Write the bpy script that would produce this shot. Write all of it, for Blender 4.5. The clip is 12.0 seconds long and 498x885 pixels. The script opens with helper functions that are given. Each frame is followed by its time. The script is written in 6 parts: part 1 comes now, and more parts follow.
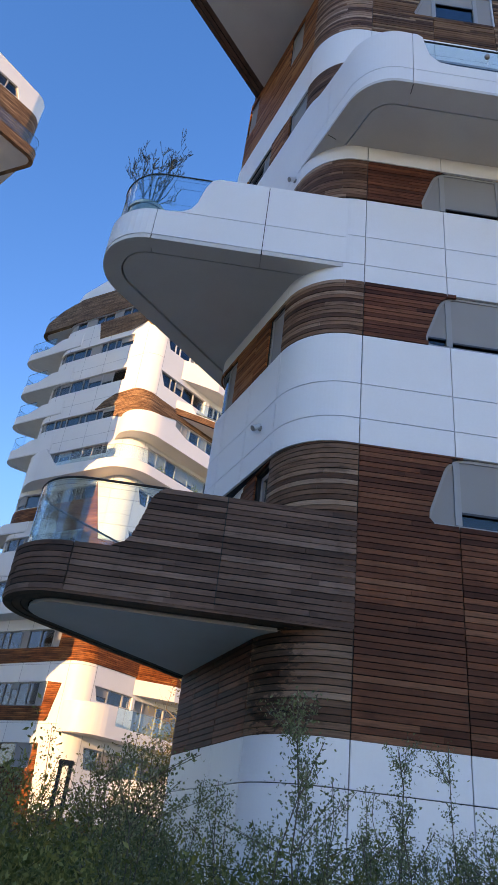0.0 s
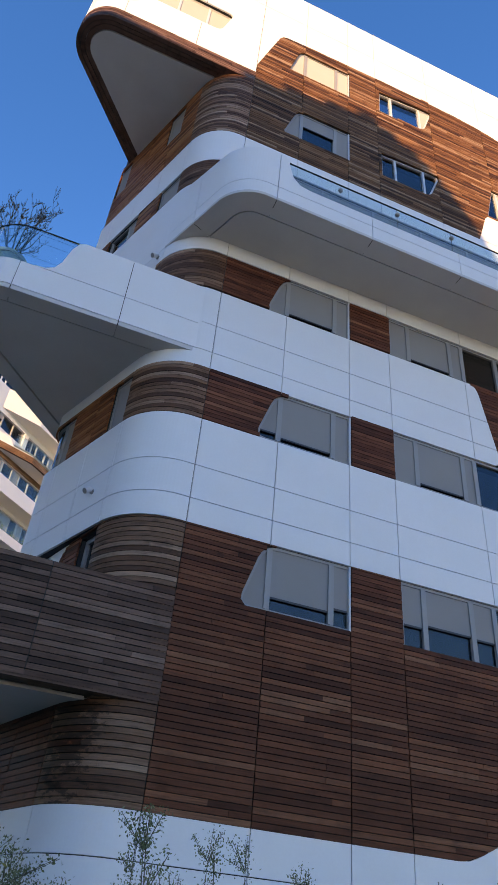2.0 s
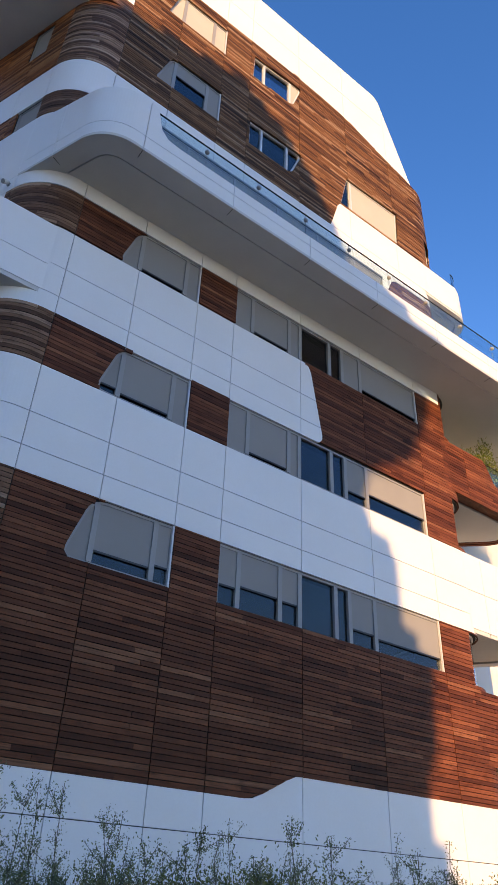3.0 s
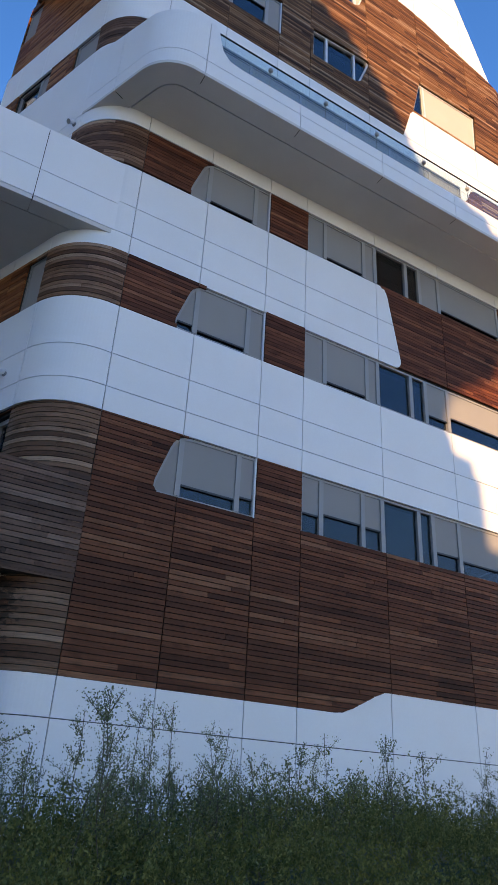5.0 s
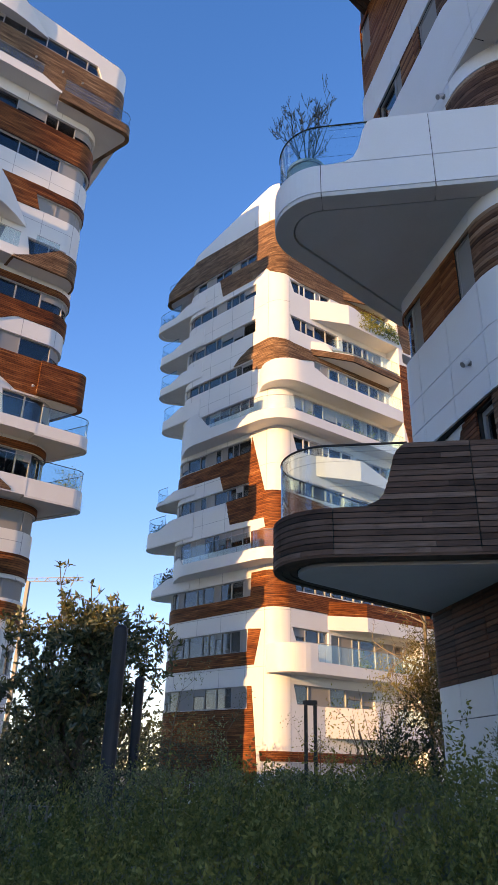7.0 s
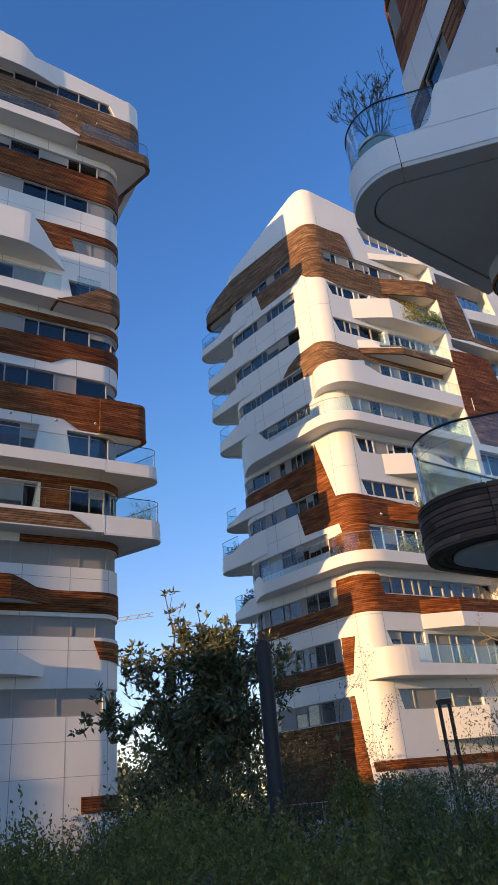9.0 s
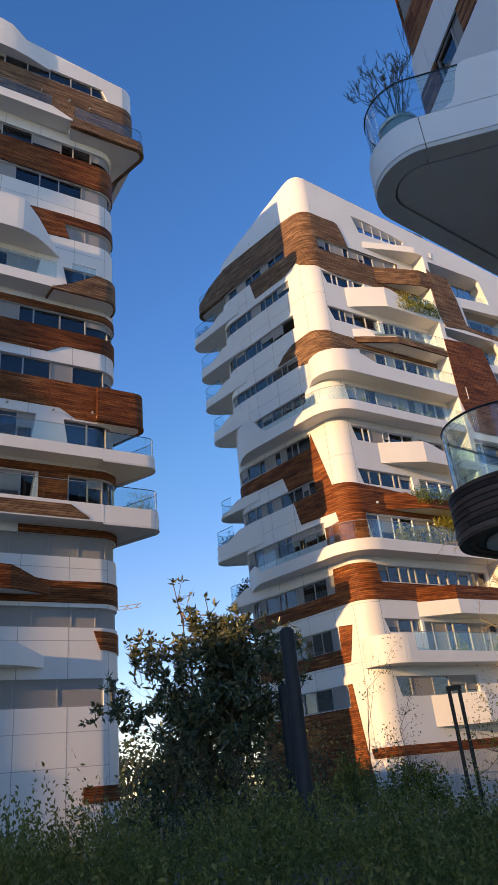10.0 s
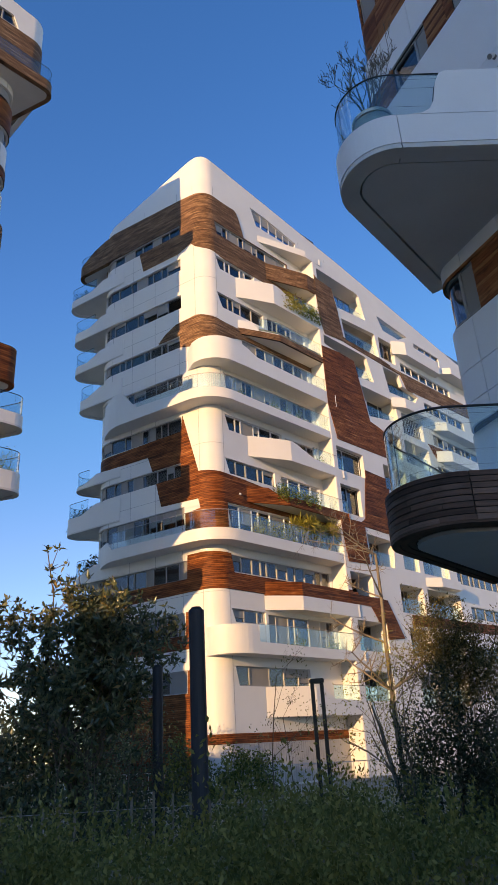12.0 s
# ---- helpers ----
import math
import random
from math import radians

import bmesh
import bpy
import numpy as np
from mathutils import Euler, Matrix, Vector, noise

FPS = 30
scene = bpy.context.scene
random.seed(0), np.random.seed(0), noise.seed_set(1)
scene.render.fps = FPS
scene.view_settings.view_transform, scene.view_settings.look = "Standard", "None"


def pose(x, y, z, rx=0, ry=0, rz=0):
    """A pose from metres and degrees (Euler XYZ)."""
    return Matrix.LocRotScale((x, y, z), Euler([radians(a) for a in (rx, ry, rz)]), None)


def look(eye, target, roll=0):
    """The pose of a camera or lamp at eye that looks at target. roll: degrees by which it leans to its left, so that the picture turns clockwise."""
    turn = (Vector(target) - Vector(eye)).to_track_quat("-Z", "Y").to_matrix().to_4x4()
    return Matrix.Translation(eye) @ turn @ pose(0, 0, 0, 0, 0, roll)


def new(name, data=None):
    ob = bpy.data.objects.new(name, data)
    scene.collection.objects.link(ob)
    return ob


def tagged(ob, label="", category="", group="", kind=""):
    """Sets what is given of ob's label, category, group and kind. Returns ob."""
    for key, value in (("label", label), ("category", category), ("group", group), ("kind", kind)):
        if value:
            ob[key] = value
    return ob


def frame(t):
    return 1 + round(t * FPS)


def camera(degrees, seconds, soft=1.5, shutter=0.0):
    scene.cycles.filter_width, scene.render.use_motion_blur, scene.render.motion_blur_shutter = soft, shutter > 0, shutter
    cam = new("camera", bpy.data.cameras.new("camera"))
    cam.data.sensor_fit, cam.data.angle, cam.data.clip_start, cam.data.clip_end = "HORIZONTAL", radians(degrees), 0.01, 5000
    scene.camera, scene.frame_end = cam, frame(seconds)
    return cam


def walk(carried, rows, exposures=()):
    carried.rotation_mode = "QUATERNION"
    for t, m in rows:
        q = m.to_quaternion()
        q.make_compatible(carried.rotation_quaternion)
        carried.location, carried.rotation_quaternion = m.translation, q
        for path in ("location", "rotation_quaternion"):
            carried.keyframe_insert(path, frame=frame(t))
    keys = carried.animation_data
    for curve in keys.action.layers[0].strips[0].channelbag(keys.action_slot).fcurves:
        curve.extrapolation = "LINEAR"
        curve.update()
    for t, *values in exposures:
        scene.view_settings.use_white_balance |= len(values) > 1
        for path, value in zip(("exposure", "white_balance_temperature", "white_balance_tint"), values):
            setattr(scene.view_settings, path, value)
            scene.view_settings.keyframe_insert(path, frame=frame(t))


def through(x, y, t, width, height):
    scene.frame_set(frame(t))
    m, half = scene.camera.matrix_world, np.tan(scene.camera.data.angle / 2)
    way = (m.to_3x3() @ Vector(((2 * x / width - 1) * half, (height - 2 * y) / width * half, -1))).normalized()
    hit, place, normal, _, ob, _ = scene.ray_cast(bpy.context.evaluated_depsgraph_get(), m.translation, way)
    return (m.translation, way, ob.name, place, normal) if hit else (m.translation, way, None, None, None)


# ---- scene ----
cam = camera(39.0, 12.0)
PATH = [
    (0, (-1.975, 2.875, 1.615), (-1.92, 4.586, 2.648), 7.2),
    (0.5, (-2.036, 2.739, 1.654), (-1.859, 4.414, 2.731), 7.1),
    (1, (-2.193, 2.521, 1.664), (-1.908, 4.141, 2.803), 6.8),
    (1.5, (-2.33, 2.309, 1.651), (-1.943, 3.874, 2.835), 6.4),
    (2, (-2.436, 2.155, 1.649), (-1.912, 3.676, 2.838), 5.8),
    (2.5, (-2.54, 2.055, 1.639), (-1.796, 3.508, 2.794), 4.1),
    (3, (-2.741, 1.945, 1.639), (-1.753, 3.289, 2.742), 2.5),
    (3.2, (-2.739, 1.912, 1.641), (-1.677, 3.212, 2.728), 2.5),
    (4.8, (-2.894, 1.743, 1.682), (-1.909, 3.213, 2.614), 3.5),
    (5, (-2.883, 1.823, 1.669), (-2.007, 3.373, 2.58), 3.4),
    (5.5, (-3.01, 1.822, 1.681), (-2.451, 3.548, 2.524), 2.9),
    (5.8, (-3.095, 1.949, 1.663), (-2.734, 3.734, 2.489), 3.1),
    (6, (-3.173, 1.95, 1.715), (-2.942, 3.763, 2.526), 2.5),
    (6.5, (-3.309, 2.214, 1.723), (-3.376, 4.038, 2.541), 2.4),
    (7, (-3.56, 2.372, 1.714), (-3.847, 4.161, 2.561), 1.4),
    (7.5, (-3.86, 2.505, 1.744), (-4.269, 4.25, 2.63), -0.1),
    (9.5, (-5.265, 2.727, 1.672), (-5.644, 4.478, 2.56), -6.2),
    (10, (-5.583, 2.741, 1.73), (-5.948, 4.505, 2.598), -6.1),
    (10.5, (-5.962, 2.812, 1.7), (-6.23, 4.605, 2.546), -5.1),
    (11, (-6.319, 2.93, 1.772), (-6.459, 4.75, 2.591), -4.1),
    (11.5, (-6.759, 2.96, 1.748), (-6.782, 4.791, 2.553), -3.5),
    (12, (-7.076, 3.077, 1.84), (-7.02, 4.908, 2.642), -3.4),
]
walk(cam, [(t, look(eye, target, roll)) for t, eye, target, roll in PATH], exposures=[(0, 1.95, 11100, 35), (1.5, 1.86, 10600, 33), (3, 1.57, 10100, 33), (4.7, 1.62, 10100, 32), (5, 1.75, 10400, 32), (5.5, 2.2, 12800, 36), (6.5, 1.99, 12100, 37), (7, 1.72, 10900, 35), (9.5, 1.32, 9900, 31), (12, 1.25, 9900, 31)])

# ---------------------------------------------------------------- light
SUN_EL, SUN_XY = 9.0, (-0.5736, -0.8192)
world = bpy.data.worlds.new("sky")
scene.world = world
world.use_nodes = True
sky = world.node_tree.nodes.new("ShaderNodeTexSky")
sky.sky_type, sky.sun_disc = "NISHITA", False
sky.sun_elevation, sky.sun_rotation = radians(SUN_EL), math.atan2(SUN_XY[0], SUN_XY[1])
sky.altitude = 600.0
sky.air_density, sky.dust_density, sky.ozone_density = 0.82, 0.0, 2.0
bg = world.node_tree.nodes["Background"]
bg.inputs["Strength"].default_value = 0.182
deep = world.node_tree.nodes.new("ShaderNodeHueSaturation")
deep.inputs["Saturation"].default_value, deep.inputs["Value"].default_value = 1.33, 1.08
deep.inputs["Hue"].default_value = 0.512
world.node_tree.links.new(sky.outputs[0], deep.inputs["Color"])
even = world.node_tree.nodes.new("ShaderNodeMix")
even.data_type, even.blend_type = "RGBA", "DARKEN"
even.inputs[0].default_value, even.inputs[7].default_value = 0.36, (0.36, 0.9, 2.0, 1)
world.node_tree.links.new(deep.outputs[0], even.inputs[6])
world.node_tree.links.new(even.outputs[2], bg.inputs[0])
sun = new("sun", bpy.data.lights.new("sun", "SUN"))
sun.data.energy, sun.data.angle, sun.data.color = 2.15, radians(0.5), (1.0, 0.80, 0.46)
sun.matrix_world = look((SUN_XY[0] * 50, SUN_XY[1] * 50, 50 * math.tan(radians(SUN_EL))), (0, 0, 0))


# ---------------------------------------------------------------- materials
def material(name, rough=0.5, metal=0.0):
    m = bpy.data.materials.new(name)
    m.use_nodes = True
    b = m.node_tree.nodes["Principled BSDF"]
    b.inputs["Roughness"].default_value, b.inputs["Metallic"].default_value = rough, metal
    return m, m.node_tree, b


def node(tree, kind, **values):
    n = tree.nodes.new(kind)
    for key, value in values.items():
        n.inputs[key.replace("_", " ")].default_value = value
    return n


def ramp(tree, fac, stops):
    r = tree.nodes.new("ShaderNodeValToRGB")
    while len(r.color_ramp.elements) < len(stops):
        r.color_ramp.elements.new(0.5)
    for e, (at, col) in zip(r.color_ramp.elements, stops):
        e.position, e.color = at, (*col, 1)
    tree.links.new(fac, r.inputs[0])
    return r.outputs[0]


def mix(tree, fac, a, b, how="MIX"):
    m = tree.nodes.new("ShaderNodeMix")
    m.data_type, m.blend_type = "RGBA", how
    for k, v in ((0, fac), (6, a), (7, b)):
        if isinstance(v, (int, float)):
            m.inputs[k].default_value = v
        elif isinstance(v, tuple):
            m.inputs[k].default_value = (*v, 1)
        else:
            tree.links.new(v, m.inputs[k])
    return m.outputs[2]


def coords(tree, sx=1.0, sy=1.0, sz=1.0):
    g = tree.nodes.new("ShaderNodeNewGeometry")
    m = tree.nodes.new("ShaderNodeMapping")
    m.inputs["Scale"].default_value = (sx, sy, sz)
    tree.links.new(g.outputs["Position"], m.inputs[0])
    return m.outputs[0]


def fuzz(tree, vec, scale, detail=4.0, rough=0.55):
    n = node(tree, "ShaderNodeTexNoise", Scale=scale, Detail=detail, Roughness=rough)
    tree.links.new(vec, n.inputs["Vector"])
    return n.outputs[0]


def bump(tree, shader, height, strength, distance=0.01):
    b = node(tree, "ShaderNodeBump", Strength=strength, Distance=distance)
    tree.links.new(height, b.inputs["Height"])
    tree.links.new(b.outputs[0], shader.inputs["Normal"])


def plain(name, color, rough=0.5, metal=0.0, vary=0.12, scale=1.2, relief=0.0, grain=30.0):
    """Paint, plaster, concrete: one colour with broad and fine variation."""
    m, t, b = material(name, rough, metal)
    v = coords(t)
    broad, fine = fuzz(t, v, scale), fuzz(t, v, grain, 3)
    lo, hi = tuple(c * (1 - vary) for c in color), tuple(min(1, c * (1 + vary)) for c in color)
    c = mix(t, 0.3, ramp(t, broad, [(0.3, lo), (0.7, hi)]), ramp(t, fine, [(0.3, lo), (0.7, hi)]))
    t.links.new(c, b.inputs["Base Color"])
    if relief:
        bump(t, b, fine, relief)
    return m


def timber(name, stops, pieces, slat=0.0, rough=0.55, stain=None):
    """Hardwood slats. pieces: "object" or "island" gives each board its tone; slat: pitch of the boards where they are too far to be built singly."""
    m, t, b = material(name, rough)
    b.inputs["Specular IOR Level"].default_value = 0.12
    if pieces == "object":
        r = t.nodes.new("ShaderNodeObjectInfo").outputs["Random"]
    else:
        r = t.nodes.new("ShaderNodeNewGeometry").outputs["Random Per Island"]
    v = coords(t, 1, 1, 26)
    grain = fuzz(t, v, 2.2, 5, 0.65)
    if slat:
        sep = t.nodes.new("ShaderNodeSeparateXYZ")
        t.links.new(coords(t), sep.inputs[0])
        row = t.nodes.new("ShaderNodeMath")
        row.operation = "DIVIDE"
        row.inputs[1].default_value = slat
        t.links.new(sep.outputs[2], row.inputs[0])
        snap, part_of = t.nodes.new("ShaderNodeMath"), t.nodes.new("ShaderNodeMath")
        snap.operation, part_of.operation = "FLOOR", "FRACT"
        t.links.new(row.outputs[0], snap.inputs[0])
        t.links.new(row.outputs[0], part_of.inputs[0])
        com = t.nodes.new("ShaderNodeCombineXYZ")
        along = t.nodes.new("ShaderNodeMath")
        along.operation = "MULTIPLY_ADD"
        along.inputs[1].default_value, along.inputs[2].default_value = 0.8, 0.0
        t.links.new(sep.outputs[0], along.inputs[0])
        t.links.new(along.outputs[0], com.inputs[0])
        big = t.nodes.new("ShaderNodeMath")
        big.operation = "MULTIPLY"
        big.inputs[1].default_value = 7.31
        t.links.new(snap.outputs[0], big.inputs[0])
        t.links.new(big.outputs[0], com.inputs[2])
        tone = fuzz(t, com.outputs[0], 0.9, 1.0)
        r = mix(t, 0.75, r, ramp(t, tone, [(0.3, (0, 0, 0)), (0.7, (1, 1, 1))]))
    c = ramp(t, r, stops)
    c = mix(t, 0.75, c, ramp(t, grain, [(0.28, (0.35, 0.32, 0.3)), (0.5, (1.0, 1.0, 1.0)), (0.75, (1.5, 1.46, 1.42))]), "MULTIPLY")
    spots = fuzz(t, coords(t), 1.1, 3)
    c = mix(t, 0.5, c, ramp(t, spots, [(0.35, (0.68, 0.66, 0.65)), (0.65, (1.1, 1.1, 1.1))]), "MULTIPLY")
    blots = fuzz(t, coords(t, 1, 1, 3), 2.6, 4, 0.6)
    c = mix(t, 0.6, c, ramp(t, blots, [(0.34, (0.42, 0.38, 0.36)), (0.45, (1, 1, 1))]), "MULTIPLY")
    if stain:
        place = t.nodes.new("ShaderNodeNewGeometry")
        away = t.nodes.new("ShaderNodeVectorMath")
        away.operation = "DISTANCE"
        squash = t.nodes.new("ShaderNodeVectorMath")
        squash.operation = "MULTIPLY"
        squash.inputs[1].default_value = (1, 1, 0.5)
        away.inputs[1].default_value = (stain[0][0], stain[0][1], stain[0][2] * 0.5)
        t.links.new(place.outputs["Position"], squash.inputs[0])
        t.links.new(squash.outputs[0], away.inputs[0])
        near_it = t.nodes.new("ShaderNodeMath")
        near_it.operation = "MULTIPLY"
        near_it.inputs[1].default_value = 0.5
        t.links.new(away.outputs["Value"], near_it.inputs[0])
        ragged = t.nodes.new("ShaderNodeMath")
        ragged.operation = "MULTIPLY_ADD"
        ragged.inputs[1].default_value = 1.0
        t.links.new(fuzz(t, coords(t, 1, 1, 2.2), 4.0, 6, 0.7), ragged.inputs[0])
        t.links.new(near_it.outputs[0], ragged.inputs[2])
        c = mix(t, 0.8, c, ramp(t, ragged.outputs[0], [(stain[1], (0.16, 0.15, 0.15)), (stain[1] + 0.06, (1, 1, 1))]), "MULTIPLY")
    if slat:
        gap = ramp(t, part_of.outputs[0], [(0.0, (0.12, 0.12, 0.12)), (0.12, (0.2, 0.2, 0.2)), (0.2, (1, 1, 1))])
        c = mix(t, 1.0, c, gap, "MULTIPLY")
        bump(t, b, gap, 0.6, 0.02)
    else:
        bump(t, b, grain, 0.25, 0.004)
    t.links.new(c, b.inputs["Base Color"])
    return m


def glazing(name, tint, rough=0.015, ior=1.5, through=1.0):
    m, t, b = material(name, rough)
    b.inputs["Base Color"].default_value = (*tint, 1)
    b.inputs["Transmission Weight"].default_value = through
    b.inputs["IOR"].default_value = ior
    w = fuzz(t, coords(t), 0.8, 1)
    bump(t, b, w, 0.04, 0.02)
    return m


RED = [(0.0, (0.074, 0.021, 0.012)), (0.2, (0.124, 0.036, 0.020)), (0.75, (0.195, 0.058, 0.030)), (0.93, (0.245, 0.080, 0.042)), (1.0, (0.30, 0.115, 0.064))]
GREY = [(0.0, (0.085, 0.036, 0.023)), (0.3, (0.17, 0.077, 0.047)), (0.7, (0.27, 0.137, 0.087)), (1.0, (0.46, 0.28, 0.20))]
DARK = [(0.0, (0.072, 0.038, 0.029)), (0.35, (0.122, 0.063, 0.047)), (0.8, (0.175, 0.094, 0.070)), (1.0, (0.26, 0.152, 0.117))]
FRESH = [(0.0, (0.17, 0.046, 0.018)), (0.5, (0.33, 0.098, 0.036)), (1.0, (0.48, 0.185, 0.078))]
WORN = [(0.0, (0.05, 0.022, 0.012)), (0.25, (0.12, 0.052, 0.025)), (0.6, (0.20, 0.085, 0.036)), (0.85, (0.27, 0.135, 0.070)), (1.0, (0.38, 0.235, 0.15))]
FAR_RED = [(0.0, (0.055, 0.015, 0.006)), (0.3, (0.15, 0.042, 0.015)), (0.6, (0.245, 0.074, 0.025)), (0.85, (0.35, 0.12, 0.042)), (1.0, (0.47, 0.19, 0.075))]
FAR_WORN = [(0.0, (0.08, 0.040, 0.023)), (0.4, (0.19, 0.100, 0.056)), (0.8, (0.33, 0.185, 0.105)), (1.0, (0.47, 0.29, 0.175))]
wood_board = timber("hardwood_board", RED, "object")
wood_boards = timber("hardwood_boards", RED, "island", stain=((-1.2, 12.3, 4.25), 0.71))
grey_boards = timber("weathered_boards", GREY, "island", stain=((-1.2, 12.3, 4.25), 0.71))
fresh_boards = timber("sheltered_boards", FRESH, "island")
worn_boards = timber("bleached_boards", WORN, "island")
worn_far = timber("bleached_far", FAR_WORN, "island", slat=0.105)
dark_boards = timber("dark_weathered_boards", DARK, "island")
wood_far = timber("hardwood_far", FAR_RED, "island", slat=0.105)
white = plain("white_panel", (0.80, 0.805, 0.81), 0.38, vary=0.035, scale=0.5, relief=0.03)
white_far = plain("white_render", (0.71, 0.705, 0.69), 0.5, vary=0.05, scale=0.35)
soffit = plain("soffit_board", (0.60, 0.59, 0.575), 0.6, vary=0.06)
backing = plain("joint_membrane", (0.018, 0.018, 0.02), 0.8)
concrete = plain("grey_plaster", (0.42, 0.41, 0.40), 0.8, vary=0.15, relief=0.1)
alu = plain("grey_aluminium", (0.30, 0.30, 0.305), 0.55, 0.1, vary=0.06)
alu_white = plain("pale_aluminium", (0.62, 0.63, 0.65), 0.4, 0.2, vary=0.05)
dark_alu = plain("dark_aluminium", (0.05, 0.05, 0.055), 0.4, 0.5)
post_paint = plain("dark_post_paint", (0.022, 0.022, 0.028), 0.6, vary=0.2)
blind_cloth = plain("grey_blind", (0.27, 0.262, 0.258), 0.75, vary=0.04, relief=0.06, grain=120)
blind_cream = plain("cream_blind", (0.46, 0.435, 0.395), 0.75, vary=0.04, relief=0.06, grain=120)
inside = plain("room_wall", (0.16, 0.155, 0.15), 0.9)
window_glass = glazing("window_glass", (0.34, 0.38, 0.43), ior=1.6)
rail_glass = glazing("balustrade_glass", (0.66, 0.87, 0.89), ior=1.55)
black = plain("black_metal", (0.02, 0.02, 0.022), 0.4, 0.4)


# ---------------------------------------------------------------- making meshes
def mesh(name, verts, faces, mat, parent=None, label="", smooth=False):
    me = bpy.data.meshes.new(name)
    me.from_pydata([tuple(v) for v in verts], [], faces)
    if smooth:
        me.polygons.foreach_set("use_smooth", [True] * len(me.polygons))
    me.materials.append(mat)
    ob = new(name, me)
    ob.parent = parent
    return tagged(ob, label) if label else ob


def part(name, bm, mat, parent=None, label="", smooth=False):
    me = bpy.data.meshes.new(name)
    bm.to_mesh(me)
    bm.free()
    if smooth:
        me.polygons.foreach_set("use_smooth", [True] * len(me.polygons))
    me.materials.append(mat)
    ob = new(name, me)
    ob.parent = parent
    return tagged(ob, label) if label else ob


def thing(name, label, category, at=(0, 0, 0), group="", kind=""):
    ob = new(name)
    ob.location = at
    ob.empty_display_size = 0.2
    return tagged(ob, label, category, group, kind)


def box_bm(bm, x0, x1, y0, y1, z0, z1, m=Matrix()):
    bmesh.ops.create_cube(bm, size=1, matrix=m @ Matrix.LocRotScale(((x0 + x1) / 2, (y0 + y1) / 2, (z0 + z1) / 2), None, (abs(x1 - x0), abs(y1 - y0), abs(z1 - z0))))


class Path:
    """A plan line with rounded corners, walked so that the outside lies to the right; s is the length along it."""

    def __init__(self, corners, anchor, at=0.0, steps=14):
        pts = []
        n = len(corners)
        for i, c in enumerate(corners):
            p, r = Vector(c[:2]), c[2] if len(c) > 2 else 0
            if r and 0 < i < n - 1:
                a, b = (Vector(corners[i - 1][:2]) - p).normalized(), (Vector(corners[i + 1][:2]) - p).normalized()
                turn = math.pi - a.angle(b)
                tl = r * math.tan(turn / 2)
                centre = p + (a + b).normalized() * r / math.cos(turn / 2)
                u, w = (p + a * tl) - centre, (p + b * tl) - centre
                full = u.angle_signed(w)
                for k in range(steps + 1):
                    d = u.copy()
                    d.rotate(Matrix.Rotation(-full * k / steps, 2))
                    pts.append(centre + d)
            else:
                pts.append(p)
        self.pts = pts
        cum = [0.0]
        for a, b in zip(pts, pts[1:]):
            cum.append(cum[-1] + (b - a).length)
        self.cum = np.array(cum)
        best = min(((self._drop(Vector(anchor), i)) for i in range(len(pts) - 1)), key=lambda v: v[0])
        self.cum += at - best[1]
        dirs = [(b - a).normalized() for a, b in zip(pts, pts[1:])]
        self.dirs = dirs
        self.norms = [Vector((d.y, -d.x)) for d in dirs]
        vn = []
        for i in range(len(pts)):
            a, b = self.norms[max(i - 1, 0)], self.norms[min(i, len(dirs) - 1)]
            m = (a + b).normalized()
            vn.append(m / max(0.3, m.dot(a)))
        self.vn = vn
        self.s0, self.s1 = float(self.cum[0]), float(self.cum[-1])

    def _drop(self, q, i):
        a, b = self.pts[i], self.pts[i + 1]
        d = b - a
        k = min(1, max(0, (q - a).dot(d) / d.length_squared))
        return ((a + d * k - q).length, self.cum[i] + d.length * k)

    def at(self, s, off=0.0):
        i = int(np.clip(np.searchsorted(self.cum, s) - 1, 0, len(self.pts) - 2))
        k = (s - self.cum[i]) / max(1e-9, self.cum[i + 1] - self.cum[i])
        p = self.pts[i].lerp(self.pts[i + 1], k)
        n = self.vn[i].lerp(self.vn[i + 1], k) if 0 <= k <= 1 else self.norms[i]
        return p + n * off

    def breaks(self, a, b):
        return [float(c) for c in self.cum[1:-1] if a + 1e-5 < c < b - 1e-5]


def half(poly, keep, s):
    """The part of a polygon in (s, z) with s over (keep 1) or under (keep -1) a value."""
    out = []
    for (a, za), (b, zb) in zip(poly, poly[1:] + poly[:1]):
        ia, ib = keep * (a - s) >= -1e-9, keep * (b - s) >= -1e-9
        if ia:
            out.append((a, za))
        if ia != ib:
            k = (s - a) / (b - a)
            out.append((s, za + k * (zb - za)))
    return out


def halfz(poly, keep, z):
    return [(s, v) for v, s in half([(b, a) for a, b in poly], keep, z)]


def area(poly):
    return sum(a[0] * b[1] - b[0] * a[1] for a, b in zip(poly, poly[1:] + poly[:1])) / 2


